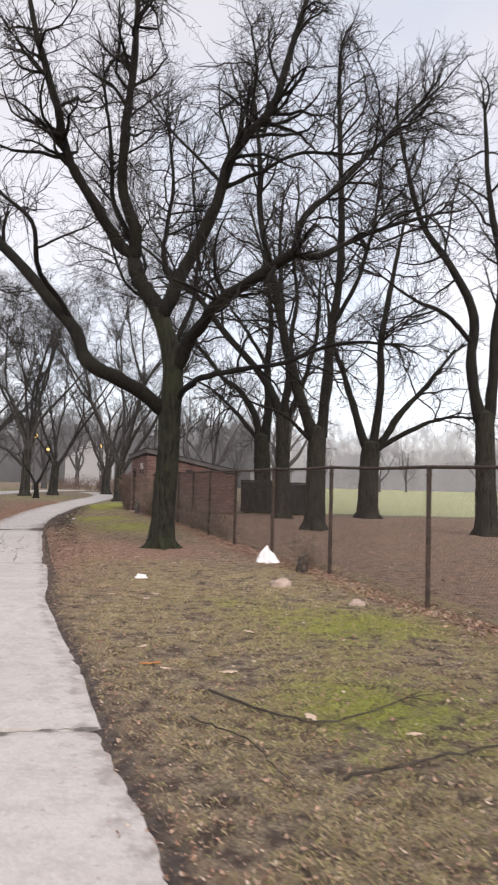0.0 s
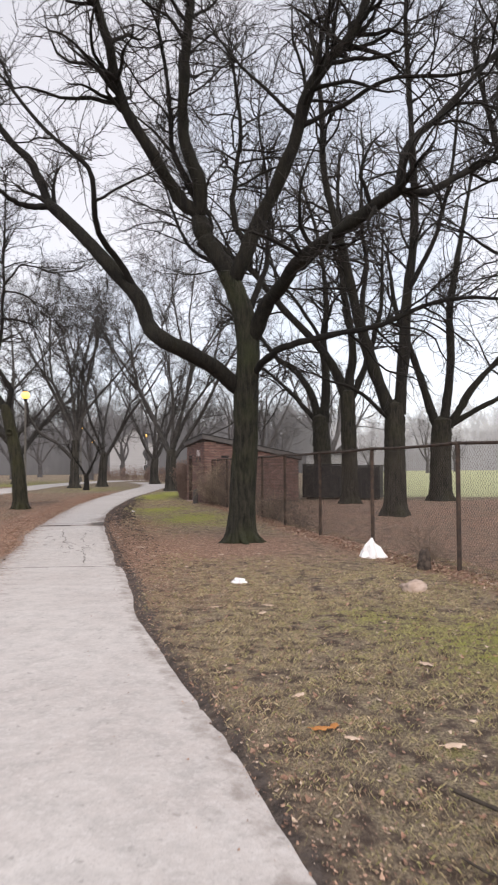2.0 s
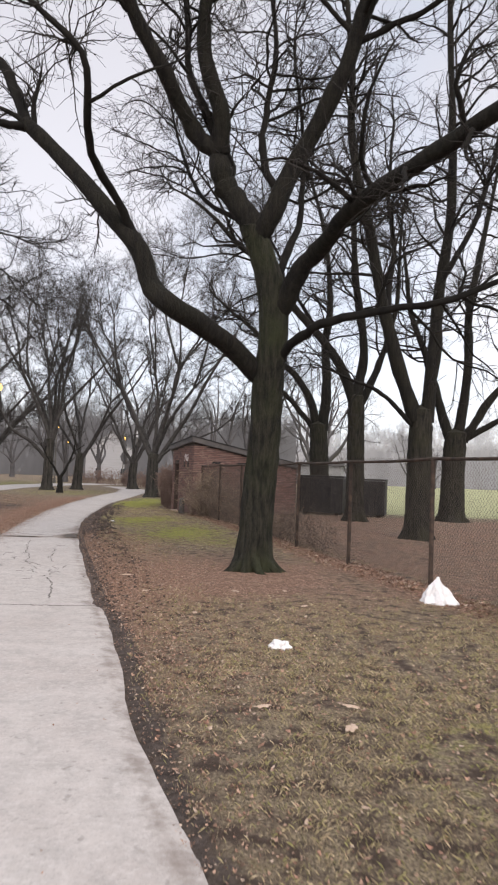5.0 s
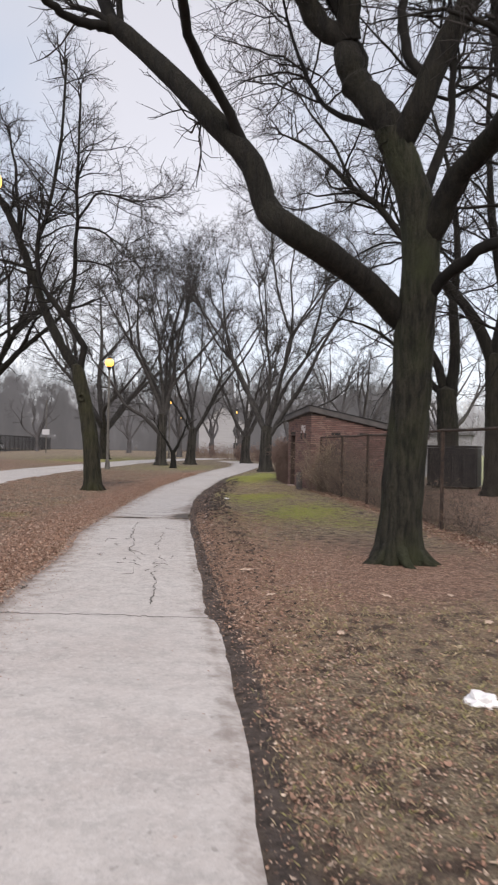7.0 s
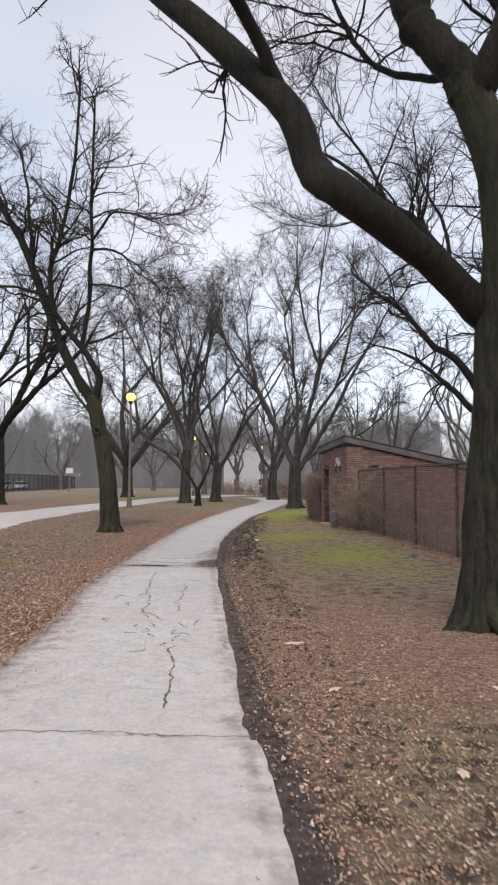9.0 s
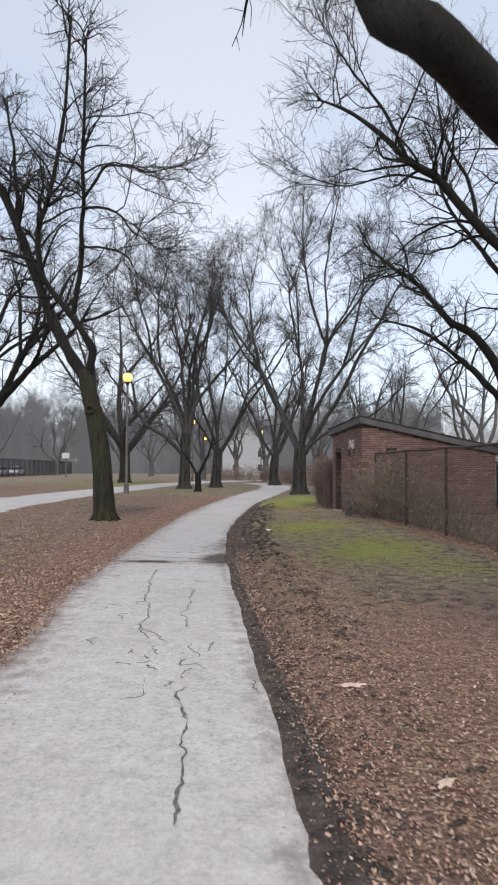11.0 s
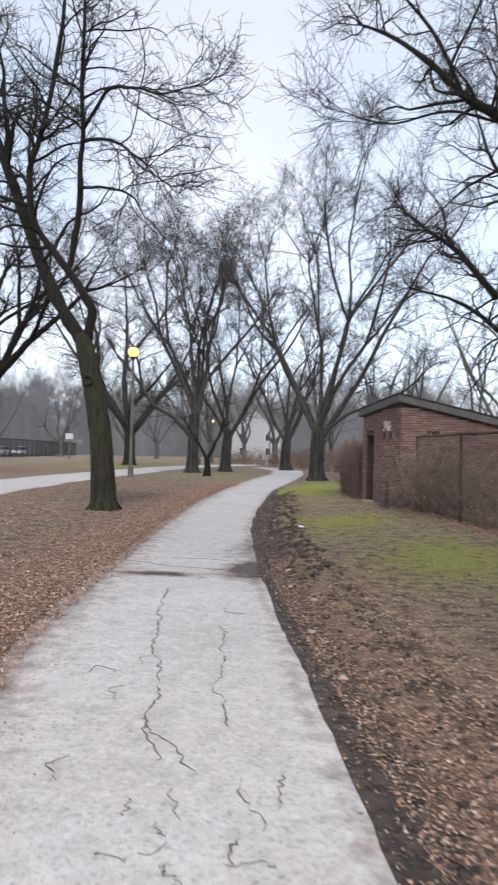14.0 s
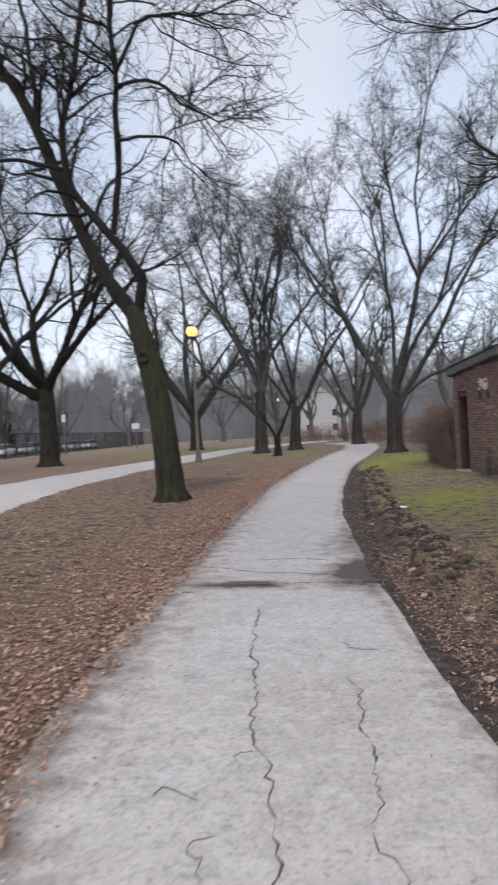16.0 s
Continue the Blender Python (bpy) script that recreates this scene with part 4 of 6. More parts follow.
def brick_shed():
    root = thing("brick_shed", "small red-brown brick shed with sloping grey roof edge", "shed", at=SHED_AT)
    t = 0.24
    d0, d1, dh = 1.80, 2.40, 2.02

    def wall(name, u0, w0, u1, w1, z0=0.0, top=None):
        bm = bmesh.new()
        vs = []
        for u, w in ((u0, w0), (u1, w0), (u1, w1), (u0, w1)):
            vs.append((bm.verts.new((u, w, z0 - (0.1 if z0 == 0 else 0))), bm.verts.new((u, w, (shed_top(u, w) - 0.02) if top is None else top))))
        bm.faces.new([v[0] for v in vs][::-1])
        bm.faces.new([v[1] for v in vs])
        for i in range(4):
            a, b = vs[i], vs[(i + 1) % 4]
            bm.faces.new((a[0], b[0], b[1], a[1]))
        bmesh.ops.recalc_face_normals(bm, faces=bm.faces)
        return part(name, bm, M_MORTAR, root)
    long_wall = wall("side_wall", 0, 0, SL, t)
    front = wall("front_wall", 0, t, t, d0)
    wall("front_wall", 0, d1, t, SW)
    wall("lintel_wall", 0, d0, t, d1, dh)
    wall("back_wall", SL - t, t, SL, SW)
    wall("rear_wall", t, SW - t, SL - t, SW)
    bm = bmesh.new()
    box(bm, (0.56, 0.04, dh - 0.06), (0.54, d1 - 0.07, dh / 2 + 0.01), bevel=0.004)
    part("door", bm, M_DARK, root, "dark metal door standing open inwards")
    for w in (d0 + 0.025, d1 - 0.025):
        bm = bmesh.new()
        box(bm, (0.2, 0.05, dh), (0.09, w, dh / 2), bevel=0.004)
        part("door_jamb", bm, M_FRAME, root)
    bm = bmesh.new()
    box(bm, (0.2, d1 - d0 - 0.1, 0.06), (0.09, (d0 + d1) / 2, dh - 0.03), bevel=0.004)
    part("door_head", bm, M_FRAME, root)
    bm = bmesh.new()
    box(bm, (0.3, d1 - d0 + 0.06, 0.06), (0.02, (d0 + d1) / 2, 0.02), bevel=0.008)
    part("door_sill", bm, M_ROCK, root, "pale stone sill")
    # roof: a thick sloping slab with a fascia that overhangs
    bm = bmesh.new()
    o = 0.14
    lo, hi = [], []
    for u, w in ((-o, -o), (SL + o, -o), (SL + o, SW + o), (-o, SW + o)):
        z = shed_top(u, w)
        lo.append(bm.verts.new((u, w, z - 0.10)))
        hi.append(bm.verts.new((u, w, z + 0.11)))
    bm.faces.new(lo[::-1])
    bm.faces.new(hi)
    for i in range(4):
        bm.faces.new((lo[i], lo[(i + 1) % 4], hi[(i + 1) % 4], hi[i]))
    bmesh.ops.bevel(bm, geom=list(bm.edges), offset=0.015, segments=2, affect="EDGES")
    part("roof", bm, M_FASCIA, root, "grey roof slab with deep fascia")
    bm = bmesh.new()
    ws = [(-o - 0.02, -o - 0.02), (SL + o + 0.02, -o - 0.02), (SL + o + 0.02, SW + o + 0.02), (-o - 0.02, SW + o + 0.02)]
    a = [bm.verts.new((u, w, shed_top(u, w) + 0.095)) for u, w in ws]
    b = [bm.verts.new((u, w, shed_top(u, w) + 0.13)) for u, w in ws]
    bm.faces.new(a[::-1])
    bm.faces.new(b)
    for i in range(4):
        bm.faces.new((a[i], a[(i + 1) % 4], b[(i + 1) % 4], b[i]))
    part("roof_sheet", bm, M_DARK, root, "thin dark roofing sheet")
    # vents: small dark boxes set into the brick
    for w in (1.05, 0.62):
        bm = bmesh.new()
        box(bm, (0.05, 0.11, 0.2), (-0.018, w, 1.93), bevel=0.006)
        v = part("vent", bm, M_DARK, root, "small dark wall vent")
        bm = bmesh.new()
        for z in (1.87, 1.93, 1.99):
            box(bm, (0.012, 0.1, 0.014), (-0.046, w, z))
        part("grille", bm, M_FRAME, v)
    for u in (0.92, 2.02):
        bm = bmesh.new()
        box(bm, (0.34, 0.05, 0.09), (u, -0.016, 2.02), bevel=0.006)
        part("vent", bm, M_DARK, root, "small dark wall vent")
    # thin splashes of pale paint
    rng = random.Random(5)
    for k in range(70):
        bm = bmesh.new()
        cy, cz = 0.86 + rng.uniform(-1, 1) * 0.27 * rng.uniform(0.5, 1), 2.2 + rng.uniform(-1, 1) * 0.16 * rng.uniform(0.5, 1)
        size = rng.uniform(0.015, 0.045)
        ring = [bm.verts.new((-0.0262 - 0.0002 * k, cy + size * rng.uniform(0.9, 1.15) * math.cos(i * 0.7), cz + size * rng.uniform(0.6, 0.8) * math.sin(i * 0.7))) for i in range(9)]
        bm.faces.new(ring)
        r = bmesh.ops.extrude_face_region(bm, geom=list(bm.faces))
        for v in r["geom"]:
            if isinstance(v, bmesh.types.BMVert):
                v.co.x += 0.006
        part("paint_splash", bm, M_WHITEWASH, root)
    return root, front, long_wall


shed, shed_front, shed_side = brick_shed()
post = thing("stub_post", "short rounded grey metal post beside the shed wall", "post", at=SHED_AT @ pose(-0.36, 0.2, 0))
bm_ = bmesh.new()
rod(bm_, 0.11, 0.11, (0, 0, -0.1), (0, 0, 0.56), 18)
bmesh.ops.create_uvsphere(bm_, u_segments=18, v_segments=8, radius=0.11, matrix=Matrix.Translation((0, 0, 0.56)) @ Matrix.Diagonal((1, 1, 0.5, 1)))
part("body", bm_, M_GREY, post)


# ---- vines and hedge ----
M_VINE = plain("dry_vine_stems", (0.12, 0.088, 0.07), (0.27, 0.21, 0.165), 3, 0.9)
M_STRAW = plain("pale_straw_vine", (0.26, 0.20, 0.14), (0.44, 0.35, 0.25), 3, 0.9)
M_HEDGE = plain("dry_hedge_stems", (0.14, 0.092, 0.075), (0.24, 0.17, 0.145), 2, 0.9)


def vines(name, label, line, count, height, spread, seed, material, r=0.006, leafy=0, kids=7, reach=0.8, wander=0.28):
    rng = np.random.default_rng(seed)
    p = np.array(line, float)
    seg = np.concatenate([[0], np.cumsum(np.linalg.norm(np.diff(p, axis=0), axis=1))])
    s = rng.uniform(0, seg[-1], count)
    x, y = np.interp(s, seg, p[:, 0]) + rng.normal(size=count) * spread, np.interp(s, seg, p[:, 1]) + rng.normal(size=count) * spread
    z = ground_z(x, y) - 0.03
    n = 10
    d = np.stack([rng.normal(size=count) * wander * 0.9, rng.normal(size=count) * wander * 0.9, np.ones(count)], -1)
    P = np.zeros((count, n, 3))
    P[:, 0] = np.stack([x, y, z], -1)
    h = rng.uniform(0.55, 1.05, count) * height
    for j in range(1, n):
        d = d + rng.normal(size=d.shape) * wander
        d[:, 2] = np.abs(d[:, 2]) * 0.8 + 0.25 - 0.6 * (j > n * 0.75)
        d /= np.linalg.norm(d, axis=1, keepdims=True)
        P[:, j] = P[:, j - 1] + d * (h / (n - 1) * 1.15)[:, None]
    R = np.linspace(r * 1.6, r * 0.7, n)[None] + np.zeros((count, 1))
    g = Geo()
    tubes(g, P, R, 3)
    B, BR = spawn(rng, P, R, kids, (30, 100), (0.3 * reach, reach), 5, 0.35, 0.02, 0.15, r, r * 0.55)
    tubes(g, B, BR, 3)
    C, CR = spawn(rng, B, BR, 2, (30, 90), (0.12, 0.4), 3, 0.35, 0.0, 0.1, r * 0.7, r * 0.45)
    tubes(g, C, CR, 3)
    root = tagged(new(name), label, "shrub", kind="stuff")
    put("stems", g.mesh("stems"), material, root)
    if leafy:
        g = Geo()
        k = rng.integers(0, len(B), leafy)
        pos = B[k, -1]
        scatter_leaves(g, rng, pos, rng.uniform(0.03, 0.06, leafy), 1.2)
        put("dry_leaves", g.mesh("dry_leaves", False), M_LEAF, root)
    return root


def scatter_leaves(g, rng, pos, size, tilt):
    """Curled leaves: a narrow blade of four triangles that bends up at both ends."""
    n = len(pos)
    a = rng.uniform(0, 2 * np.pi, n)
    d = np.stack([np.cos(a), np.sin(a), rng.normal(size=n) * 0.25 * tilt], -1)
    s = np.stack([-np.sin(a), np.cos(a), rng.normal(size=n) * 0.45 * tilt], -1)
    L, W = size[:, None], (size * rng.uniform(0.13, 0.34, n))[:, None]
    skew = rng.uniform(-0.22, 0.22, (n, 1)) * L
    up = np.zeros((n, 3))
    up[:, 2] = rng.uniform(0.05, 0.45, n) * size
    v = np.stack([pos - d * L * 0.5 + up * 0.7, pos - d * L * 0.16 + s * W, pos + d * L * 0.22 + s * W * 0.9, pos + d * L * 0.5 + up + s * skew, pos + d * L * 0.14 - s * W, pos - d * L * 0.24 - s * W * 0.8], 1)
    i = np.arange(n)[:, None] * 6
    g.add(v.reshape(-1, 3), np.concatenate([i + np.array([[0, 5, 1]]), i + np.array([[1, 5, 4]]), i + np.array([[1, 4, 2]]), i + np.array([[2, 4, 3]])]))


vines("vine_tangle", "dry leafless vines climbing the fence beside the shed", [(-3.1, 28.2), (-3.7, 29.6), (-4.35, 31.2)], 120, 1.85, 0.13, 21, M_VINE, 0.006, 200, 6, 0.7)
vines("vine_tangle", "sparse dry vines on the fence before the shed", [(-2.1, 25.2), (-3.2, 28.4)], 55, 1.25, 0.12, 26, M_VINE, 0.006, 90, 5, 0.6)
vines("vine_tangle", "pale straw-coloured vine top hanging over the fence rail", [(-3.75, 29.8), (-4.3, 31.0)], 34, 2.1, 0.12, 27, M_STRAW, 0.005, 120, 8, 0.6)
vines("vine_tangle", "thin dry vines along the foot of the fence", [(-0.5, 19), (-1.1, 21), (-2.1, 25)], 70, 0.8, 0.12, 22, M_VINE, 0.005, 60)
vines("hedge", "dense dry brown hedge on the fence beyond the shed", [(-5.85, 34.75), (-6.2, 36.6), (-6.6, 38.4)], 300, 1.65, 0.1, 23, M_HEDGE, 0.009, 200, 6, 0.25, 0.07)
vines("hedge", "dense dry brown hedge behind the bend of the footpath", [(-6.0, 46), (-6.6, 53), (-8.8, 64), (-15, 78), (-26, 92)], 480, 2.0, 0.4, 24, M_HEDGE, 0.014, 0, 6, 0.6)
vines("weed_clump", "dry weed stalks at the foot of the fence", [(1.05, 12.75), (1.15, 12.85)], 16, 0.55, 0.05, 25, M_VINE, 0.004, 0, 5)


# ---- more trees ----
def made_tree(name, label, at, height, r, seed, dense, twig_r, lean=0.0, material=None, count=5, fork=0.22, width=0.33, shoots=(1.6, 3.8), flare=1.45, split=True, fine=None, crook=0.15, bend_by=0.026):
    rng = np.random.default_rng(seed)
    x, y = at
    fh = height * fork
    trunk = [(x, y, 0), (x + lean * 0.5, y, fh * 0.5), (x + lean, y, fh)]
    limbs = []
    a0 = rng.uniform(0, 6.28)
    for i in range(count):
        a = a0 + i * 2 * np.pi / count + rng.normal() * 0.3
        reach = height * width * rng.uniform(0.6, 1.15) * (0.25 if i == 0 else 1)
        top = height * rng.uniform(0.72, 0.92) if i < 4 else height * rng.uniform(0.45, 0.65)
        p0 = np.array([x + lean, y, fh * rng.uniform(0.8, 0.97)])
        pts = [p0]
        for q in (0.3, 0.6, 1.0):
            bend = rng.normal(size=2) * height * bend_by
            pts.append(np.array([p0[0] + math.cos(a) * reach * q ** 0.85 + bend[0], p0[1] + math.sin(a) * reach * q ** 0.85 + bend[1], p0[2] + (top - p0[2]) * q]))
        limbs.append((r * rng.uniform(0.45, 0.62), r * 0.1, pts))
        if i % 2 == 0:
            s = pts[1] * 0.4 + pts[2] * 0.6
            e = s + np.array([rng.normal() * height * 0.12, rng.normal() * height * 0.12, height * 0.28])
            limbs.append((r * 0.28, r * 0.08, [s, (s + e) / 2 + rng.normal(size=3) * 0.3, e]))
    return tree(name, label, trunk, (r, r * 0.85), limbs, seed, dense, twig_r, material, flare=flare, shoots=shoots, split=split, fine=fine, crook=crook, splay=(30, 72), bare=0.2)


tree("park_tree", "tall bare park tree on pale winter grass", [(-16.6, 59.2, 0), (-16.5, 59.2, 1.6), (-16.4, 59.2, 2.8)], (0.36, 0.3), [
    (0.15, 0.04, [(-16.3, 59.2, 2.4), (-15.2, 59, 4.2), (-13.9, 58.8, 6.2), (-12.2, 58.6, 8.4), (-10.9, 58.4, 10.6)]),
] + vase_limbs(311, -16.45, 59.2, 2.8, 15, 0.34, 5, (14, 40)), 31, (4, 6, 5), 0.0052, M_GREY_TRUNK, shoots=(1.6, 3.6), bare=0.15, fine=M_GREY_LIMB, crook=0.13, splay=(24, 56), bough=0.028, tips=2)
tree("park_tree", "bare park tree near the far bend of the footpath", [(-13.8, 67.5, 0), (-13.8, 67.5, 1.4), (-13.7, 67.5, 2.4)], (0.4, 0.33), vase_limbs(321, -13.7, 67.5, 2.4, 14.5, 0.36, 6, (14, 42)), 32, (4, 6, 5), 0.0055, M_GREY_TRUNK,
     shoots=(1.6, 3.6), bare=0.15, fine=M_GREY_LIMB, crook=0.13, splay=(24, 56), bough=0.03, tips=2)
tree("park_tree", "broad dark bare tree with a tall trunk beyond the side path", [(-28.0, 48.3, 0), (-28.0, 48.3, 2.4), (-28.1, 48.3, 4.7)], (0.52, 0.45), vase_limbs(331, -28.1, 48.3, 4.7, 17, 0.72, 7, (20, 58)), 33, (5, 6, 5), 0.0055,
     shoots=(1.6, 4.0), bare=0.15, crook=0.24, splay=(28, 66), bough=0.042, tips=2)
tree("park_tree", "dark broad bare tree forking low beyond the side path", [(-25.4, 38.0, 0), (-25.4, 38.0, 1.6), (-25.5, 38.0, 3.0)], (0.42, 0.36), vase_limbs(341, -25.5, 38.0, 3.0, 15, 0.66, 7, (16, 54)), 34, (5, 6, 5), 0.005,
     shoots=(1.6, 3.8), bare=0.15, crook=0.24, splay=(28, 66), bough=0.042, tips=2)
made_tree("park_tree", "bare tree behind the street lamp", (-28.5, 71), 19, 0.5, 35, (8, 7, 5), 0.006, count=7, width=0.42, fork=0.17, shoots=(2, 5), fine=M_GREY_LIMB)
tree("sapling", "small dark forked tree beside a larger trunk", [(-15.1, 49.7, 0), (-15.1, 49.7, 0.6), (-15.15, 49.7, 1.1)], (0.17, 0.15), [
    (0.09, 0.02, [(-15.15, 49.7, 1.0), (-15.6, 49.6, 1.7), (-15.9, 49.5, 2.2), (-16.3, 49.4, 3.0)]),
    (0.11, 0.02, [(-15.1, 49.7, 1.0), (-14.75, 49.7, 1.9), (-14.3, 49.7, 2.8), (-14.2, 49.7, 4.0)])], 36, (6, 4, 3), 0.008, M_LIMB, shoots=(0.6, 1.4))

# Far trees get lightened bark, distance haze put into the colour.
M_FAR = plain("far_branches_haze_tint", (0.065, 0.062, 0.064), (0.105, 0.10, 0.102), 1, 0.95)
far_kinds = []
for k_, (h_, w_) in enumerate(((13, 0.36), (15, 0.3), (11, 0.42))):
    far_kinds.append(made_tree("far_tree", "distant bare tree with grey haze in its bark colour", (-60 - 18 * k_, 118 + 9 * k_), h_, 0.34, 40 + k_, (1.8, 4, 3), 0.011, count=5, width=w_, fork=0.2, shoots=(2.2, 5), split=False, material=M_FAR, fine=M_FAR))
rng_ = np.random.default_rng(9)
spots = [(-27, 92), (-33, 104), (-20, 96), (-14, 104), (-8, 96), (-40, 98), (-29, 118), (-17, 122), (-44, 120), (-2, 108), (4, 92), (-4, 76), (3, 68)]
spots += [(-58 - 3.4 * i + rng_.uniform(-2, 2), 66 + 8.5 * i + rng_.uniform(-3, 3)) for i in range(8)]
spots += [(-74 - 3.4 * i + rng_.uniform(-3, 3), 62 + 12 * i + rng_.uniform(-3, 3)) for i in range(6)]
spots += [(20 + 13 * i + rng_.uniform(-4, 4), 175 + rng_.uniform(-15, 15)) for i in range(-2, 4)]
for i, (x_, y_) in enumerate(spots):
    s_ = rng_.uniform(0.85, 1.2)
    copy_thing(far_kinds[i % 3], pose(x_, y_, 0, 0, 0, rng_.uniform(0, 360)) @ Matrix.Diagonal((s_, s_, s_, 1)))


def conifer(name, at, height, seed):
    rng = np.random.default_rng(seed)
    root = thing(name, "distant dark green conifer behind the parked cars", "tree", "conifers", Matrix.Translation((*at, 0)))
    bm = bmesh.new()
    rod(bm, 0.25, 0.04, (0, 0, -0.1), (0, 0, height), 8)
    part("trunk", bm, M_BARK, root)
    n = 2600
    z = rng.uniform(0.08, 0.98, n) ** 0.9 * height
    r = (1 - z / height) * height * 0.26 * rng.uniform(0.25, 1.0, n) + 0.1
    a = rng.uniform(0, 6.28, n)
    c = np.stack([r * np.cos(a), r * np.sin(a), z - r * 0.25], -1)
    g = Geo()
    scatter_leaves(g, rng, c, rng.uniform(0.5, 1.1, n), 1.6)
    tagged(put("foliage", g.mesh("foliage", False), M_NEEDLE, root), kind="stuff")


M_NEEDLE = island("conifer_needles", [(0.035, 0.05, 0.038), (0.06, 0.08, 0.058), (0.05, 0.065, 0.05)])
for i_, (at_, h_) in enumerate((((-66, 76), 9), ((-71, 84), 11), ((-78, 108), 12))):
    conifer("conifer", at_, h_, 60 + i_)


# ---- distance: bands of woods, haze painted into their greys ----
def woods_band(radius, height, seed, name, material, a0, a1):
    rng = np.random.default_rng(seed)
    n = 420
    a = np.radians(np.linspace(a0, a1, n))
    top = height * (1 + 0.18 * np.sin(a * 23 + seed) + 0.12 * np.sin(a * 61) + 0.10 * rng.normal(size=n))
    x, y = radius * np.sin(a), 15 + radius * np.cos(a)
    v = np.concatenate([np.stack([x, y, np.full(n, -1.0)], -1), np.stack([x, y, top], -1)])
    i = np.arange(n - 1)
    g = Geo()
    g.add(v, np.stack([i, i + 1, i + 1 + n, i + n], -1))
    tagged(put(name, g.mesh(name, False), material), "band of distant winter woods with haze in its grey colour", "backdrop", kind="structure")


# These greys stand in for haze, paler for each farther band.
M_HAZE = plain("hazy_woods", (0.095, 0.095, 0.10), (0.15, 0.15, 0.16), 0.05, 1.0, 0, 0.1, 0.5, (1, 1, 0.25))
def frayed(m, top, low):
    """Bare crowns thin out towards the top of a band of woods."""
    nt = m.node_tree
    p = nt.nodes["Principled BSDF"]
    tc = nt.nodes.new("ShaderNodeTexCoord")
    sep = nt.nodes.new("ShaderNodeSeparateXYZ")
    nt.links.new(tc.outputs["Object"], sep.inputs[0])
    h = ramp(nt, sep.outputs[2], low, top, 0.75, -0.35)
    s = nt.nodes.new("ShaderNodeMath")
    s.operation = "ADD"
    nt.links.new(h, s.inputs[0])
    nt.links.new(ramp(nt, noise_tex(nt, 0.16, 8, 0.75, (1, 1, 0.6)), 0.3, 0.7, -0.35, 0.6), s.inputs[1])
    nt.links.new(ramp(nt, s.outputs[0], 0.1, 0.7), p.inputs["Alpha"])


frayed(M_HAZE, 27, 9)
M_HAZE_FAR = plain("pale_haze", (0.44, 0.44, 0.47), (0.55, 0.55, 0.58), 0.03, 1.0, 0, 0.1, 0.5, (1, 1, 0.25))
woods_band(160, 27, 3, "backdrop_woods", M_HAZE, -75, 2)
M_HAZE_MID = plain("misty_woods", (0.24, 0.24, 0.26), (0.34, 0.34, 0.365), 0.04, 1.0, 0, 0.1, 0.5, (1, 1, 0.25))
frayed(M_HAZE_MID, 34, 5)
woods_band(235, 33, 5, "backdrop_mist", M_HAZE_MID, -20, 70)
frayed(M_HAZE_FAR, 40, 4)
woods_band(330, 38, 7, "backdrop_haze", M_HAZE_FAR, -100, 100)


# ---- street lamps ----
M_GLOBE = bpy.data.materials.new("lit_amber_globe")
M_GLOBE.use_nodes = True
gp = M_GLOBE.node_tree.nodes["Principled BSDF"]
gp.inputs["Base Color"].default_value = (0.9, 0.7, 0.3, 1)
gp.inputs["Emission Color"].default_value = (1.0, 0.50, 0.06, 1)
gp.inputs["Emission Strength"].default_value = 1.05
M_POLE = plain("grey_green_lamp_pole", (0.085, 0.08, 0.072), (0.14, 0.13, 0.118), 3, 0.7, 0.1)


def street_lamp(at, height=6.28, label="tall grey park lamp with a lit amber globe"):
    root = thing("street_lamp", label, "lamp", "park lamps", Matrix.Translation((*at, 0)))
    bm = bmesh.new()
    rod(bm, 0.16, 0.13, (0, 0, -0.1), (0, 0, 0.5), 16)
    rod(bm, 0.13, 0.085, (0, 0, 0.5), (0, 0, 0.6), 16)
    part("base", bm, M_POLE, root)
    bm = bmesh.new()
    rod(bm, 0.085, 0.055, (0, 0, 0.6), (0, 0, height - 0.4), 16)
    part("pole", bm, M_POLE, root)
    bm = bmesh.new()
    rod(bm, 0.07, 0.16, (0, 0, height - 0.42), (0, 0, height - 0.24), 16)
    part("collar", bm, M_DARK, root)
    bm = bmesh.new()
    bmesh.ops.create_uvsphere(bm, u_segments=24, v_segments=14, radius=0.26, matrix=Matrix.Translation((0, 0, height)))
    for f in bm.faces:
        f.smooth = True
    part("globe", bm, M_GLOBE, root, "lit amber globe")
    bm = bmesh.new()
    rod(bm, 0.17, 0.05, (0, 0, height + 0.21), (0, 0, height + 0.33), 16)
    part("cap", bm, M_DARK, root)
    return root


lamp_ = street_lamp((-17.9, 45.6))
for at_ in ((-9.42, 18.5), (-25.0, 81), (-22, 103), (-35.2, 121.6)):
    copy_thing(lamp_, Matrix.Translation((*at_, 0)))


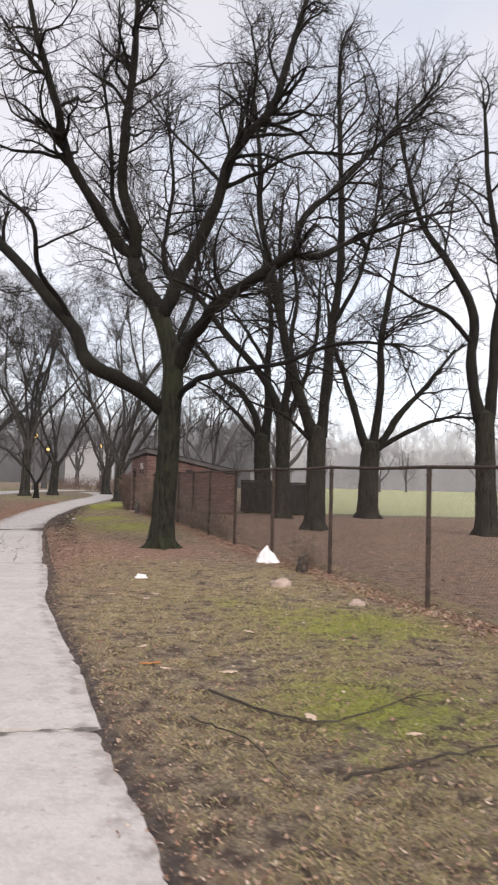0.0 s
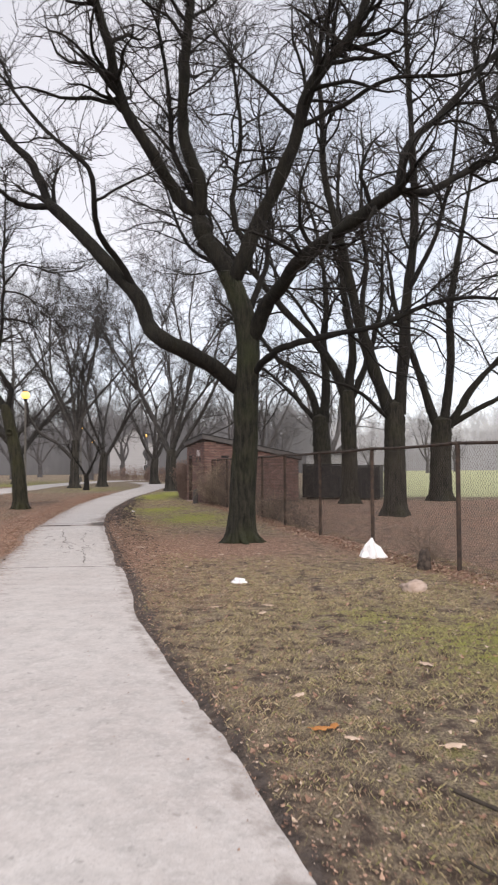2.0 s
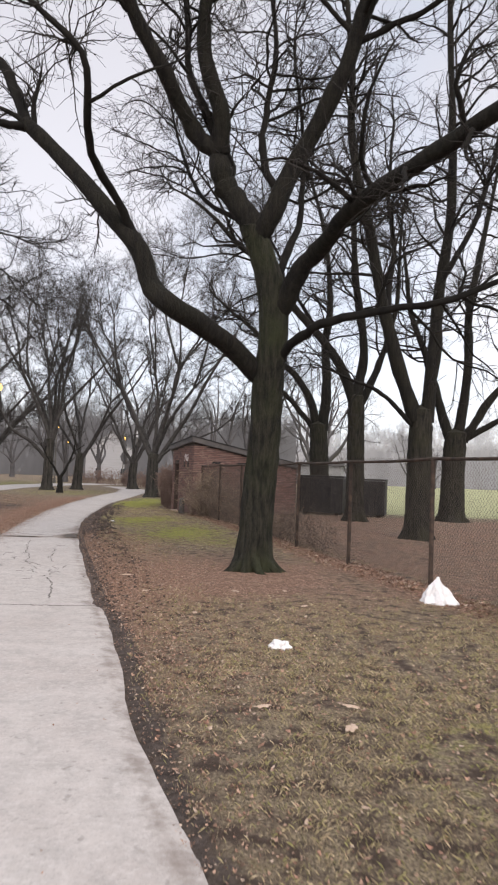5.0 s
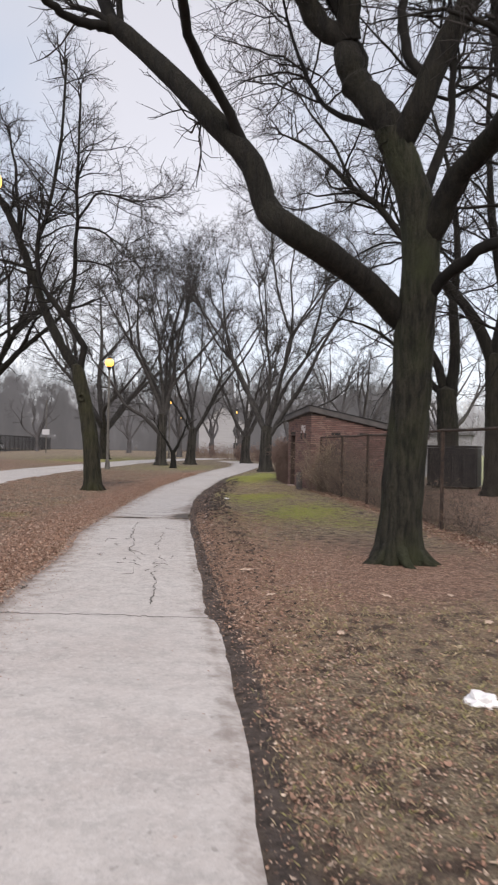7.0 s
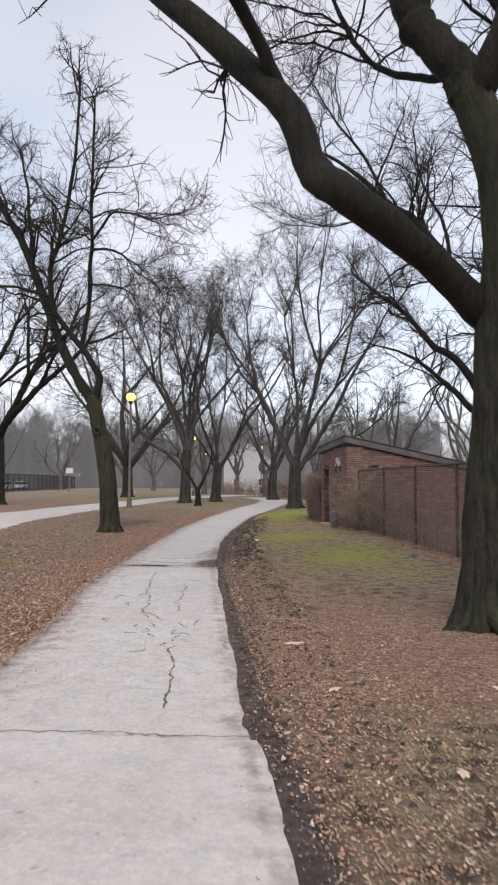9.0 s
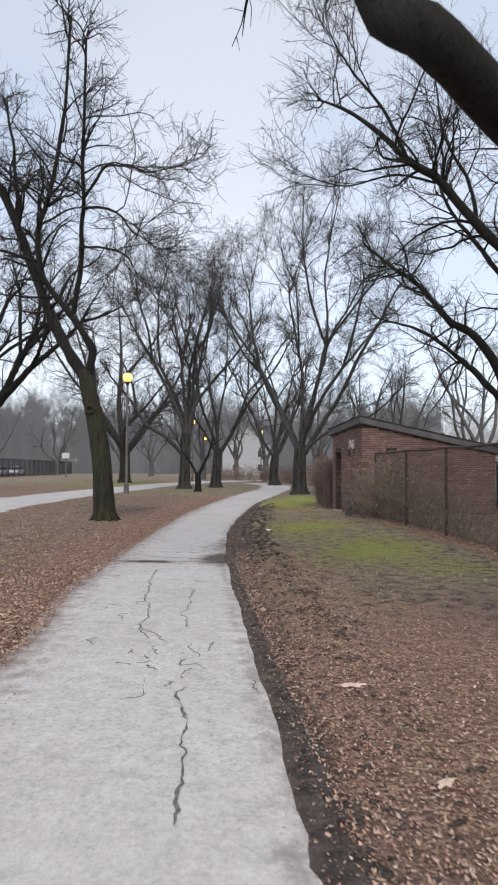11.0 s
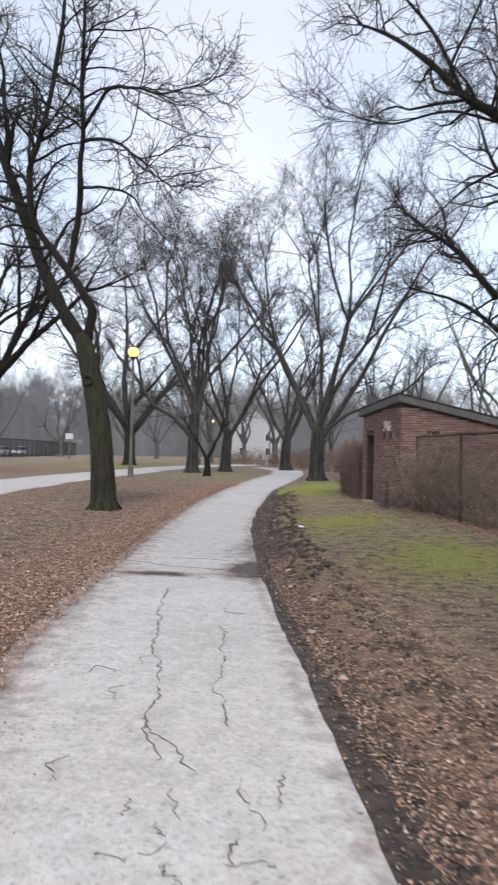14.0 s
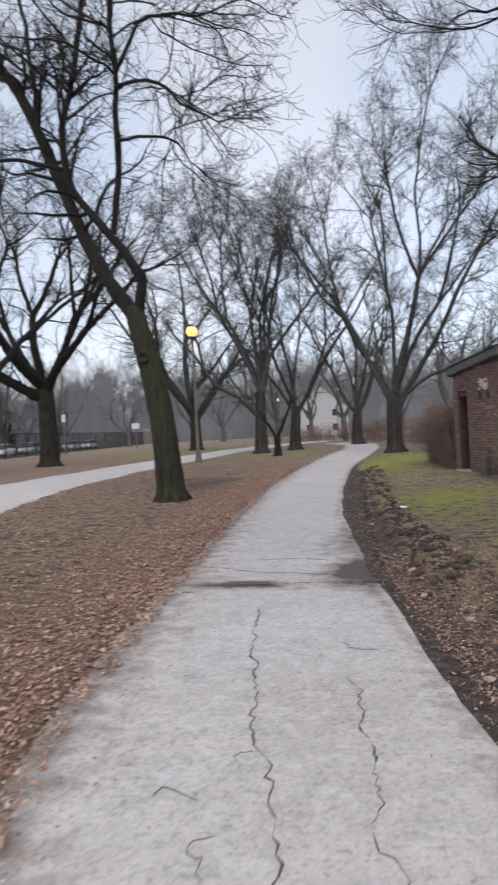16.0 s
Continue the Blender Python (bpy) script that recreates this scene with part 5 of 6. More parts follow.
# ---- street side: black fence, road, parked cars, signs, houses ----
def street_fence():
    root = thing("street_fence", "tall black metal fence along the street", "fence")
    a, b = np.array([-37.0, 34.0]), np.array([-68.0, 139.0])
    n = 38
    for i in range(n + 1):
        p = a + (b - a) * i / n
        bm = bmesh.new()
        rod(bm, 0.06, 0.06, (p[0], p[1], -0.1), (p[0], p[1], 2.5), 8)
        part("post", bm, M_DARK, root)
    for z in (0.12, 2.45):
        bm = bmesh.new()
        rod(bm, 0.04, 0.04, (*a, z), (*b, z), 6)
        part("rail", bm, M_DARK, root)
    g = Geo()
    m = 1100
    t = np.linspace(0, 1, m)
    base = a[None] + (b - a)[None] * t[:, None]
    P = np.zeros((m, 2, 3))
    P[:, :, :2] = base[:, None]
    P[:, 0, 2], P[:, 1, 2] = 0.1, 2.45
    tubes(g, P, np.full((m, 2), 0.008), 3)
    tagged(put("infill", g.mesh("infill"), M_DARK, root), kind="stuff")


street_fence()
M_ROAD = plain("damp_grey_asphalt", (0.05, 0.05, 0.052), (0.085, 0.083, 0.083), 3, 0.8)
bm_ = bmesh.new()
vs_ = [bm_.verts.new(p) for p in ((-39, 30, 0.03), (-71.5, 142, 0.03), (-83, 139, 0.03), (-50.5, 27, 0.03))]
f_ = bm_.faces.new(vs_)
bmesh.ops.extrude_face_region(bm_, geom=[f_])
for v_ in vs_:
    v_.co.z = -0.2
bmesh.ops.recalc_face_normals(bm_, faces=bm_.faces)
road = tagged(part("road", bm_, M_ROAD, None), "grey asphalt street with parked cars", "road", kind="structure")

M_GLASS = plain("dark_car_glass", (0.03, 0.035, 0.04), (0.06, 0.066, 0.072), 2, 0.12)
M_TYRE = plain("black_tyre_rubber", (0.015, 0.015, 0.015), (0.03, 0.03, 0.03), 12, 0.85)
M_RIM = plain("grey_wheel_rim", (0.3, 0.3, 0.31), (0.4, 0.4, 0.41), 5, 0.4, 0.7)
M_LIGHT = plain("clear_headlight", (0.75, 0.75, 0.75), (0.85, 0.85, 0.85), 8, 0.2)
M_TAIL = plain("red_tail_light", (0.45, 0.02, 0.02), (0.6, 0.04, 0.03), 8, 0.25)


def loft(bm, rows):
    rings = [[bm.verts.new(p) for p in row] for row in rows]
    for a, b in zip(rings[:-1], rings[1:]):
        for i in range(len(a)):
            bm.faces.new((a[i], a[(i + 1) % len(a)], b[(i + 1) % len(a)], b[i]))
    bm.faces.new(rings[0][::-1])
    bm.faces.new(rings[-1])
    bmesh.ops.recalc_face_normals(bm, faces=bm.faces)


def parked_car(label, paint, at, turn, tall=1.0):
    root = thing("parked_car", label, "car", "parked cars", pose(*at, 0.04, 0, 0, turn))

    def section(x, w, z0, z1):
        return [(x, -w, z0), (x, w, z0), (x, w * 1.02, z0 + (z1 - z0) * 0.5), (x, w * 0.92, z1), (x, -w * 0.92, z1), (x, -w * 1.02, z0 + (z1 - z0) * 0.5)]
    bm = bmesh.new()
    loft(bm, [section(-2.2, 0.72, 0.42, 0.72), section(-2.1, 0.86, 0.26, 0.92), section(-1.3, 0.9, 0.22, 0.95), section(0.6, 0.9, 0.22, 0.93), section(1.5, 0.88, 0.22, 0.84), section(2.15, 0.82, 0.27, 0.7), section(2.28, 0.66, 0.42, 0.58)])
    bmesh.ops.bevel(bm, geom=list(bm.edges), offset=0.03, segments=2, affect="EDGES")
    part("body", bm, paint, root)
    t = 1.45 * tall
    bm = bmesh.new()
    loft(bm, [section(-1.75, 0.78, 0.9, 0.96), section(-1.05, 0.74, 0.9, t - 0.05), section(0.0, 0.74, 0.9, t), section(0.55, 0.72, 0.9, t - 0.06), section(1.25, 0.76, 0.86, 0.92)])
    part("windows", bm, M_GLASS, root, "dark window glass")
    bm = bmesh.new()
    loft(bm, [section(-1.1, 0.73, t - 0.07, t - 0.02), section(0, 0.74, t - 0.04, t + 0.02), section(0.5, 0.72, t - 0.08, t - 0.02)])
    part("roof", bm, paint, root)
    for x in (-1.35, 1.4):
        for s in (-1, 1):
            bm = bmesh.new()
            rod(bm, 0.32, 0.32, (x, s * 0.92, 0.3), (x, s * 0.7, 0.3), 20)
            wheel = part("wheel", bm, M_TYRE, root)
            bm = bmesh.new()
            rod(bm, 0.2, 0.19, (x, s * 0.90, 0.3), (x, s * 0.935, 0.3), 14)
            part("rim", bm, M_RIM, wheel)
    for s in (-1, 1):
        bm = bmesh.new()
        box(bm, (0.12, 0.34, 0.13), (2.16, s * 0.58, 0.62), bevel=0.02)
        part("headlight", bm, M_LIGHT, root)
        bm = bmesh.new()
        box(bm, (0.1, 0.3, 0.16), (-2.14, s * 0.6, 0.76), bevel=0.02)
        part("tail_light", bm, M_TAIL, root)


def paint(name, c):
    m = plain(name, c, [v * 1.15 for v in c], 2, 0.3)
    m.node_tree.nodes["Principled BSDF"].inputs["Coat Weight"].default_value = 0.6
    return m


for label_, col_, s_, turn_, tall_ in (("white van parked behind the black fence", (0.6, 0.6, 0.6), 0.16, 107, 1.3), ("dark grey sedan parked on the street", (0.10, 0.105, 0.12), 0.27, -73, 1), ("dark green car parked on the street", (0.05, 0.07, 0.065), 0.37, -73, 1),
                                       ("white sedan parked on the street", (0.62, 0.62, 0.63), 0.47, -73, 1), ("silver car parked on the street", (0.3, 0.3, 0.32), 0.55, -73, 1.05), ("dark red car with red tail lights", (0.16, 0.03, 0.03), 0.63, 107, 1.1),
                                       ("pale grey car parked on the street", (0.4, 0.4, 0.42), 0.71, -73, 1), ("white car parked far along the street", (0.6, 0.6, 0.6), 0.8, -73, 1)):
    x_, y_ = -42.3 + (-74.5 + 42.3) * s_ + 0.4, 30 + 110 * s_
    parked_car(label_, paint(label_.split(" parked")[0].replace(" ", "_") + "_paint", col_), (x_, y_), turn_, tall_)

M_SIGN = plain("white_sign_face", (0.42, 0.42, 0.44), (0.52, 0.52, 0.54), 8, 0.5)
for at_, h_, z_, w_ in (((-44.2, 74.9), 10.0, 3.7, 0.4), ((-48.7, 98.9), 7.5, 3.0, 1.1), ((-16.6, 84), 6.5, 5.9, 0.16)):
    sg = thing("sign_post", "thin dark pole with a small white sign", "sign", "street signs", Matrix.Translation((*at_, 0)))
    bm_ = bmesh.new()
    rod(bm_, 0.09, 0.07, (0, 0, -0.1), (0, 0, h_), 10)
    part("pole", bm_, M_POLE, sg)
    bm_ = bmesh.new()
    box(bm_, (w_, 0.03, 0.75), (0, -0.12, z_), bevel=0.005)
    part("sign_face", bm_, M_SIGN, sg, "white sign face")

M_SIDING = plain("pale_house_siding", (0.30, 0.30, 0.31), (0.38, 0.38, 0.39), 1, 0.9, stretch=(0.2, 0.2, 6))
M_SHINGLE = plain("grey_shingles", (0.15, 0.15, 0.155), (0.2, 0.2, 0.205), 2, 0.9)


def house(at, turn, w, d, h, label):
    root = thing("house", label, "house", "street houses", pose(*at, 0, 0, 0, turn))
    bm = bmesh.new()
    prof = [(-w / 2, -0.2), (w / 2, -0.2), (w / 2, h), (0, h + w * 0.42), (-w / 2, h)]
    loft(bm, [[(x, -d / 2, z) for x, z in prof], [(x, d / 2, z) for x, z in prof]])
    part("wall", bm, M_SIDING, root)
    for s in (-1, 1):
        bm = bmesh.new()
        L = math.hypot(w / 2, w * 0.42) + 0.5
        box(bm, (L, d + 0.8, 0.14), (s * (w / 4 + 0.05), 0, h + w * 0.21 + 0.06), Euler((0, s * math.atan2(w * 0.42, w / 2), 0)).to_matrix())
        part("roof", bm, M_SHINGLE, root)
    for x in (-w / 4, w / 4):
        for z in (1.5, h - 1.2):
            bm = bmesh.new()
            box(bm, (1.15, 0.08, 1.5), (x, -d / 2 - 0.02, z), bevel=0.01)
            wd = part("window", bm, M_SIGN, root, "white window frame")
            bm = bmesh.new()
            box(bm, (0.95, 0.04, 1.3), (x, -d / 2 - 0.055, z))
            part("pane", bm, M_GLASS, wd)


for i_ in range(6):
    house((-86 - 5.2 * i_, 66 + 18 * i_), 105, 8.5, 10, 5.4, "pale two-storey house beyond the street")
house((-34, 150), 10, 10, 10, 5.5, "pale house far beyond the park")


# ---- dark containers behind the fence ----
def dumpster(at, turn, w, d, h, label):
    root = thing("dumpster", label, "container", "dark containers", pose(*at, 0, 0, 0, turn))
    bm = bmesh.new()
    box(bm, (w, d, h - 0.12), (0, 0, (h - 0.12) / 2 + 0.1), bevel=0.02)
    part("body", bm, M_DARK, root)
    n = 5
    for i in range(n):
        bm = bmesh.new()
        box(bm, (0.06, 0.05, h - 0.25), (-w / 2 + 0.1 + (w - 0.2) * i / (n - 1), -d / 2 - 0.025, h / 2 + 0.05), bevel=0.006)
        part("rib", bm, M_DARK, root)
    bm = bmesh.new()
    box(bm, (w + 0.06, d + 0.06, 0.08), (0, 0, h + 0.03), bevel=0.02)
    part("lid", bm, M_DARK, root)
    for x in (-w / 2 + 0.25, w / 2 - 0.25):
        bm = bmesh.new()
        box(bm, (0.14, d * 0.9, 0.14), (x, 0, 0.05), bevel=0.01)
        part("skid", bm, M_STEEL, root)


dumpster((0.75, 35.6), -14, 1.9, 1.4, 1.62, "black steel container standing in leaves behind the fence")
dumpster((2.75, 34.9), -14, 1.25, 1.4, 1.55, "black steel container beside a bare tree")
gs = thing("storage_shed", "low pale grey shed far behind the fence", "shed", at=pose(1.6, 47.5, 0, 0, 0, -10))
bm_ = bmesh.new()
box(bm_, (2.6, 2.0, 2.4), (0, 0, 1.15), bevel=0.02)
part("body", bm_, M_SIDING, gs)
bm_ = bmesh.new()
box(bm_, (2.9, 2.3, 0.14), (0, 0, 2.42), bevel=0.02)
part("roof", bm_, M_SHINGLE, gs)


# ---- litter, stones, branches ----
def crumpled(name, label, category, at, size, seed, material, peak=0.0, rough=0.35):
    bm = bmesh.new()
    bmesh.ops.create_icosphere(bm, subdivisions=4, radius=1)
    for v in bm.verts:
        p = v.co.copy()
        n = noise.noise(p * 1.6 + Vector((seed, 0, 0))) * rough + abs(noise.noise(p * 4 + Vector((0, seed, 0)))) * rough * 0.6
        v.co = Vector((p.x * size[0] * (1 + n), p.y * size[1] * (1 + n), max(p.z, -0.25) * size[2] * (1 + n)))
        if peak and p.z > 0:
            k = p.z
            v.co.x *= 1 - 0.62 * k
            v.co.y *= 1 - 0.62 * k
            v.co.z += peak * k
    for f in bm.faces:
        f.smooth = material is not M_BAG
    ob = part(name, bm, material, None)
    ob.location = (at[0], at[1], float(ground_z(*at)) + 0.2 * size[2])
    return tagged(ob, label, category)


crumpled("plastic_bag", "crumpled white plastic bag against the fence foot", "bag", (0.42, 13.95), (0.22, 0.15, 0.1), 1, M_BAG, 0.19, 0.4)
crumpled("paper_scrap", "torn white paper lying on the grass", "litter", (-1.67, 11.2), (0.08, 0.075, 0.055), 2, M_BAG, 0, 0.6)
crumpled("stone", "pale tan stone lying in the grass", "stone", (0.54, 10.65), (0.17, 0.12, 0.1), 3, M_ROCK)
crumpled("stone", "small pinkish stone by the fence", "stone", (1.48, 9.25), (0.1, 0.08, 0.06), 4, M_ROCK)
crumpled("stump", "dark rotten stump at the fence foot", "stump", (1.0, 12.35), (0.09, 0.09, 0.24), 5, M_CLOD)
crumpled("paper_scrap", "small white paper scrap on the concrete", "litter", (-5.3, 15.1), (0.05, 0.03, 0.012), 6, M_BAG, 0, 0.6)
for i_, (at_, s_) in enumerate((((-6.32, 25.4), 0.07), ((-5.8, 21.1), 0.045), ((-5.65, 20.3), 0.035), ((-6.6, 24.2), 0.04), ((-5.2, 18.6), 0.035), ((-4.85, 17.4), 0.035), ((-6.95, 26.4), 0.05), ((-5.3, 19.5), 0.04))):
    crumpled("paper_scrap", "small pale scrap on the churned soil", "litter", at_, (s_ * 0.75, s_ * 0.45, 0.02), 10 + i_, M_BAG if i_ == 0 else M_ROCK, 0, 0.8)


def dry_leaf(at, size, turn, tone, label):
    """A lobed leaf with a raised midrib and curled lobes."""
    bm = bmesh.new()
    c = bm.verts.new((0, 0, 0.012))
    ring = []
    n = 22
    for i in range(n):
        a = i / n * 2 * math.pi
        r = size * (0.62 + 0.38 * abs(math.cos(2.5 * a))) * (1.25 if abs(math.cos(a)) > 0.9 else 1)
        ring.append(bm.verts.new((r * math.cos(a), r * 0.62 * math.sin(a), 0.004 + 0.25 * size * abs(math.sin(a * 2.5)) * 0.5)))
    for i in range(n):
        bm.faces.new((c, ring[i], ring[(i + 1) % n]))
    r_ = bmesh.ops.extrude_face_region(bm, geom=list(bm.faces))
    for v in r_["geom"]:
        if isinstance(v, bmesh.types.BMVert):
            v.co.z += 0.003
    rod(bm, 0.003, 0.002, (-size * 0.6, 0, 0.01), (-size * 1.4, 0.02, 0.01), 5)
    ob = part("dry_leaf", bm, tone, None)
    ob.matrix_world = pose(at[0], at[1], float(ground_z(*at)) + 0.015, 0, 0, turn)
    tagged(ob, label, "leaf")


M_TAN = plain("pale_tan_leaf", (0.56, 0.41, 0.31), (0.66, 0.51, 0.40), 20, 0.7)
M_ORANGE = plain("orange_leaf", (0.42, 0.17, 0.05), (0.52, 0.24, 0.08), 20, 0.7)
dry_leaf((-3.79, 14.96), 0.078, 20, M_TAN, "large pale tan lobed leaf on soil")
dry_leaf((-0.82, 6.05), 0.055, 10, M_ORANGE, "orange dry leaf lying in the grass")
dry_leaf((-0.74, 6.1), 0.045, 70, M_ORANGE, "orange dry leaf lying in the grass")
rl = random.Random(4)
for i_ in range(14):
    y_ = rl.uniform(4, 15)
    x_ = float(right_edge(y_)) + rl.uniform(0.5, 3.0)
    dry_leaf((x_, y_), rl.uniform(0.035, 0.065), rl.uniform(0, 360), M_TAN, "pale tan dry leaf in the grass")


M_STICK = plain("dead_stick_bark", (0.028, 0.023, 0.019), (0.085, 0.068, 0.054), 18, 0.9)


def fallen_branch(points, r, seed, label, shoots=3):
    rng = np.random.default_rng(seed)
    p = np.array([(x, y, float(ground_z(x, y)) + (0.042 if len(points) > 3 else 0.03) + z) for x, y, z in points])
    root = thing("fallen_branch", label, "branch", "fallen sticks", Matrix.Translation(p[0]))
    P = smooth_path(p - p[0], 18)
    P = P + rng.normal(size=P.shape) * 0.006
    R = np.linspace(r, r * 0.4, 18)
    g = Geo()
    tubes(g, P[None], R[None], 7)
    if shoots:
        B, BR = spawn(rng, P[None], R[None], shoots, (25, 60), (0.15, 0.4), 6, 0.12, -0.05, 0.2, r * 0.6, r * 0.3)
        B[:, :, 2] = np.clip(B[:, :, 2], -0.02, 0.08)
        tubes(g, B, BR, 5)
    put("stem", g.mesh("stem"), M_STICK, root)


fallen_branch([(-0.25, 5.2, 0), (0.1, 4.75, 0.02), (0.48, 4.55, 0.01), (0.85, 4.75, 0.03), (1.35, 5.3, 0)], 0.0105, 1, "thin curved dead branch lying in the grass", 4)
fallen_branch([(0.55, 3.75, 0), (0.95, 3.9, 0.02), (1.55, 4.25, 0.0), (2.1, 4.4, 0.03)], 0.0105, 2, "thin dead branch lying in the grass", 3)
fallen_branch([(-0.35, 4.7, 0), (0.05, 4.2, 0.02), (0.3, 3.6, 0)], 0.006, 3, "thin dead stick in the grass", 2)
fallen_branch([(-6.54, 17.04, 0), (-6.44, 17.1, 0.0), (-6.35, 17.13, 0)], 0.006, 4, "small twig lying on the concrete", 1)
fallen_branch([(-7.4, 18.25, 0), (-7.3, 18.3, 0.0), (-7.22, 18.37, 0)], 0.006, 5, "small twig lying on the concrete", 1)
for i_ in range(22):
    y_ = rl.uniform(12, 24)
    x_ = float(left_edge(y_)) + abs(rl.gauss(0, 0.5)) + 0.1
    a_ = rl.uniform(0, 3)
    fallen_branch([(x_, y_, 0), (x_ + 0.1 * math.cos(a_), y_ + 0.1 * math.sin(a_), 0.0), (x_ + 0.22 * math.cos(a_ + 0.2), y_ + 0.22 * math.sin(a_ + 0.2), 0)], 0.004, 20 + i_, "small twig lying on the concrete", 0)


# ---- cracks in the concrete ----
def crack(points, width, seed, top=0.005):
    rng = np.random.default_rng(seed)
    p = np.array(points, float)
    seg = np.concatenate([[0], np.cumsum(np.linalg.norm(np.diff(p, axis=0), axis=1))])
    n = max(12, int(seg[-1] / 0.045))
    s = np.linspace(0, seg[-1], n)
    c = np.stack([np.interp(s, seg, p[:, 0]), np.interp(s, seg, p[:, 1])], -1)
    jag = np.cumsum(rng.normal(size=(n, 2)), 0) * 0.007
    jag -= np.linspace(0, 1, n)[:, None] * jag[-1]
    jag += rng.uniform(-1, 1, (n, 2)) * 0.015
    c = c + jag
    t = np.gradient(c, axis=0)
    t /= np.linalg.norm(t, axis=1, keepdims=True) + 1e-9
    nrm = np.stack([-t[:, 1], t[:, 0]], -1)
    w = (0.5 * width * np.where(np.repeat(rng.random(n // 3 + 1) < 0.3, 3)[:n], 0.07, 0.25 + 0.85 * rng.random(n)) * (0.5 + 0.6 * np.abs(np.sin(s * 3 + seed))) * np.clip(np.minimum(s, seg[-1] - s) / 0.08, 0.15, 1))[:, None]
    g = Geo()
    zz = np.full((n, 1), top)
    V = np.concatenate([np.hstack([c + nrm * w, zz - 0.004]), np.hstack([c, zz]), np.hstack([c - nrm * w, zz - 0.004])])
    i = np.arange(n - 1)
    g.add(V, np.concatenate([np.stack([i, i + n, i + n + 1, i + 1], -1), np.stack([i + n, i + 2 * n, i + 2 * n + 1, i + n + 1], -1)]))
    tagged(put("crack", g.mesh("crack"), M_CRACK), "jagged dark crack filled with soil in concrete", "crack", kind="structure")


crack([(-6.83, 19.74), (-6.57, 18.75), (-6.31, 18.03), (-6.25, 17.7), (-6.08, 17.39), (-5.99, 17.12), (-5.88, 16.87), (-5.82, 16.69), (-5.81, 16.51), (-5.74, 16.33), (-5.55, 16.0)], 0.014, 1)
crack([(-5.92, 18.43), (-5.82, 18.21), (-5.77, 17.84), (-5.66, 17.52), (-5.58, 17.25), (-5.6, 17.0), (-5.46, 16.8), (-5.4, 16.6), (-5.33, 16.45)], 0.013, 2)
for i_, (pts_, w_) in enumerate((
        (((-5.83, 16.5), (-5.74, 16.28), (-5.62, 16.23), (-5.49, 16.12), (-5.37, 15.94)), 0.008), (((-5.13, 15.94), (-5.14, 15.82), (-5.02, 15.65), (-4.99, 15.55)), 0.009), (((-5.06, 15.49), (-5.04, 15.31)), 0.010),
        (((-4.95, 15.25), (-4.98, 15.12), (-4.92, 15.01)), 0.010), (((-4.84, 14.83), (-4.89, 14.71), (-4.83, 14.59), (-4.74, 14.47), (-4.68, 14.26), (-4.51, 13.73), (-4.37, 13.18)), 0.020),
        (((-5.2, 15.02), (-5.14, 14.91), (-5.13, 14.78), (-5.08, 14.69), (-5.08, 14.6), (-5.18, 14.52)), 0.010), (((-4.99, 14.92), (-4.98, 14.83)), 0.007), (((-5.0, 16.01), (-4.96, 15.72)), 0.007),
        (((-5.39, 15.76), (-5.3, 15.53)), 0.007), (((-5.54, 15.64), (-5.52, 15.51)), 0.006), (((-5.52, 15.27), (-5.4, 15.23)), 0.007), (((-5.27, 15.28), (-5.16, 15.14)), 0.007),
        (((-4.45, 15.11), (-4.4, 14.99), (-4.35, 14.83)), 0.012))):
    crack(pts_, w_, 50 + i_)
crack([(-7.99, 21.17), (-7.5, 21.0), (-7.06, 20.88), (-6.54, 20.89)], 0.010, 6, 0.018)
crack([(-7.4, 21.5), (-7.0, 21.6), (-6.6, 21.5)], 0.008, 7, 0.018)
rc = random.Random(12)
for i_ in range(6):
    y_ = rc.uniform(14.6, 19.4)
    x_ = float(right_edge(y_)) - rc.uniform(0.35, 1.5)
    a_ = rc.uniform(0, 6.28)
    crack([(x_, y_), (x_ + 0.1 * math.cos(a_), y_ + 0.1 * math.sin(a_)), (x_ + 0.22 * math.cos(a_ + 0.7), y_ + 0.22 * math.sin(a_ + 0.7))], 0.005, 30 + i_)
for y0_, j_, w_ in ((4.33, 9, 0.055), (12.62, 10, 0.026), (20.5, 11, 0.016)):
    xl_, xr_ = float(left_edge(y0_)), float(right_edge(y0_))
    crack([(xl_ + 0.05, y0_ - 0.16), ((xl_ + xr_) / 2, y0_), (xr_ - 0.02, y0_ + 0.16)], w_, j_, 0.016)


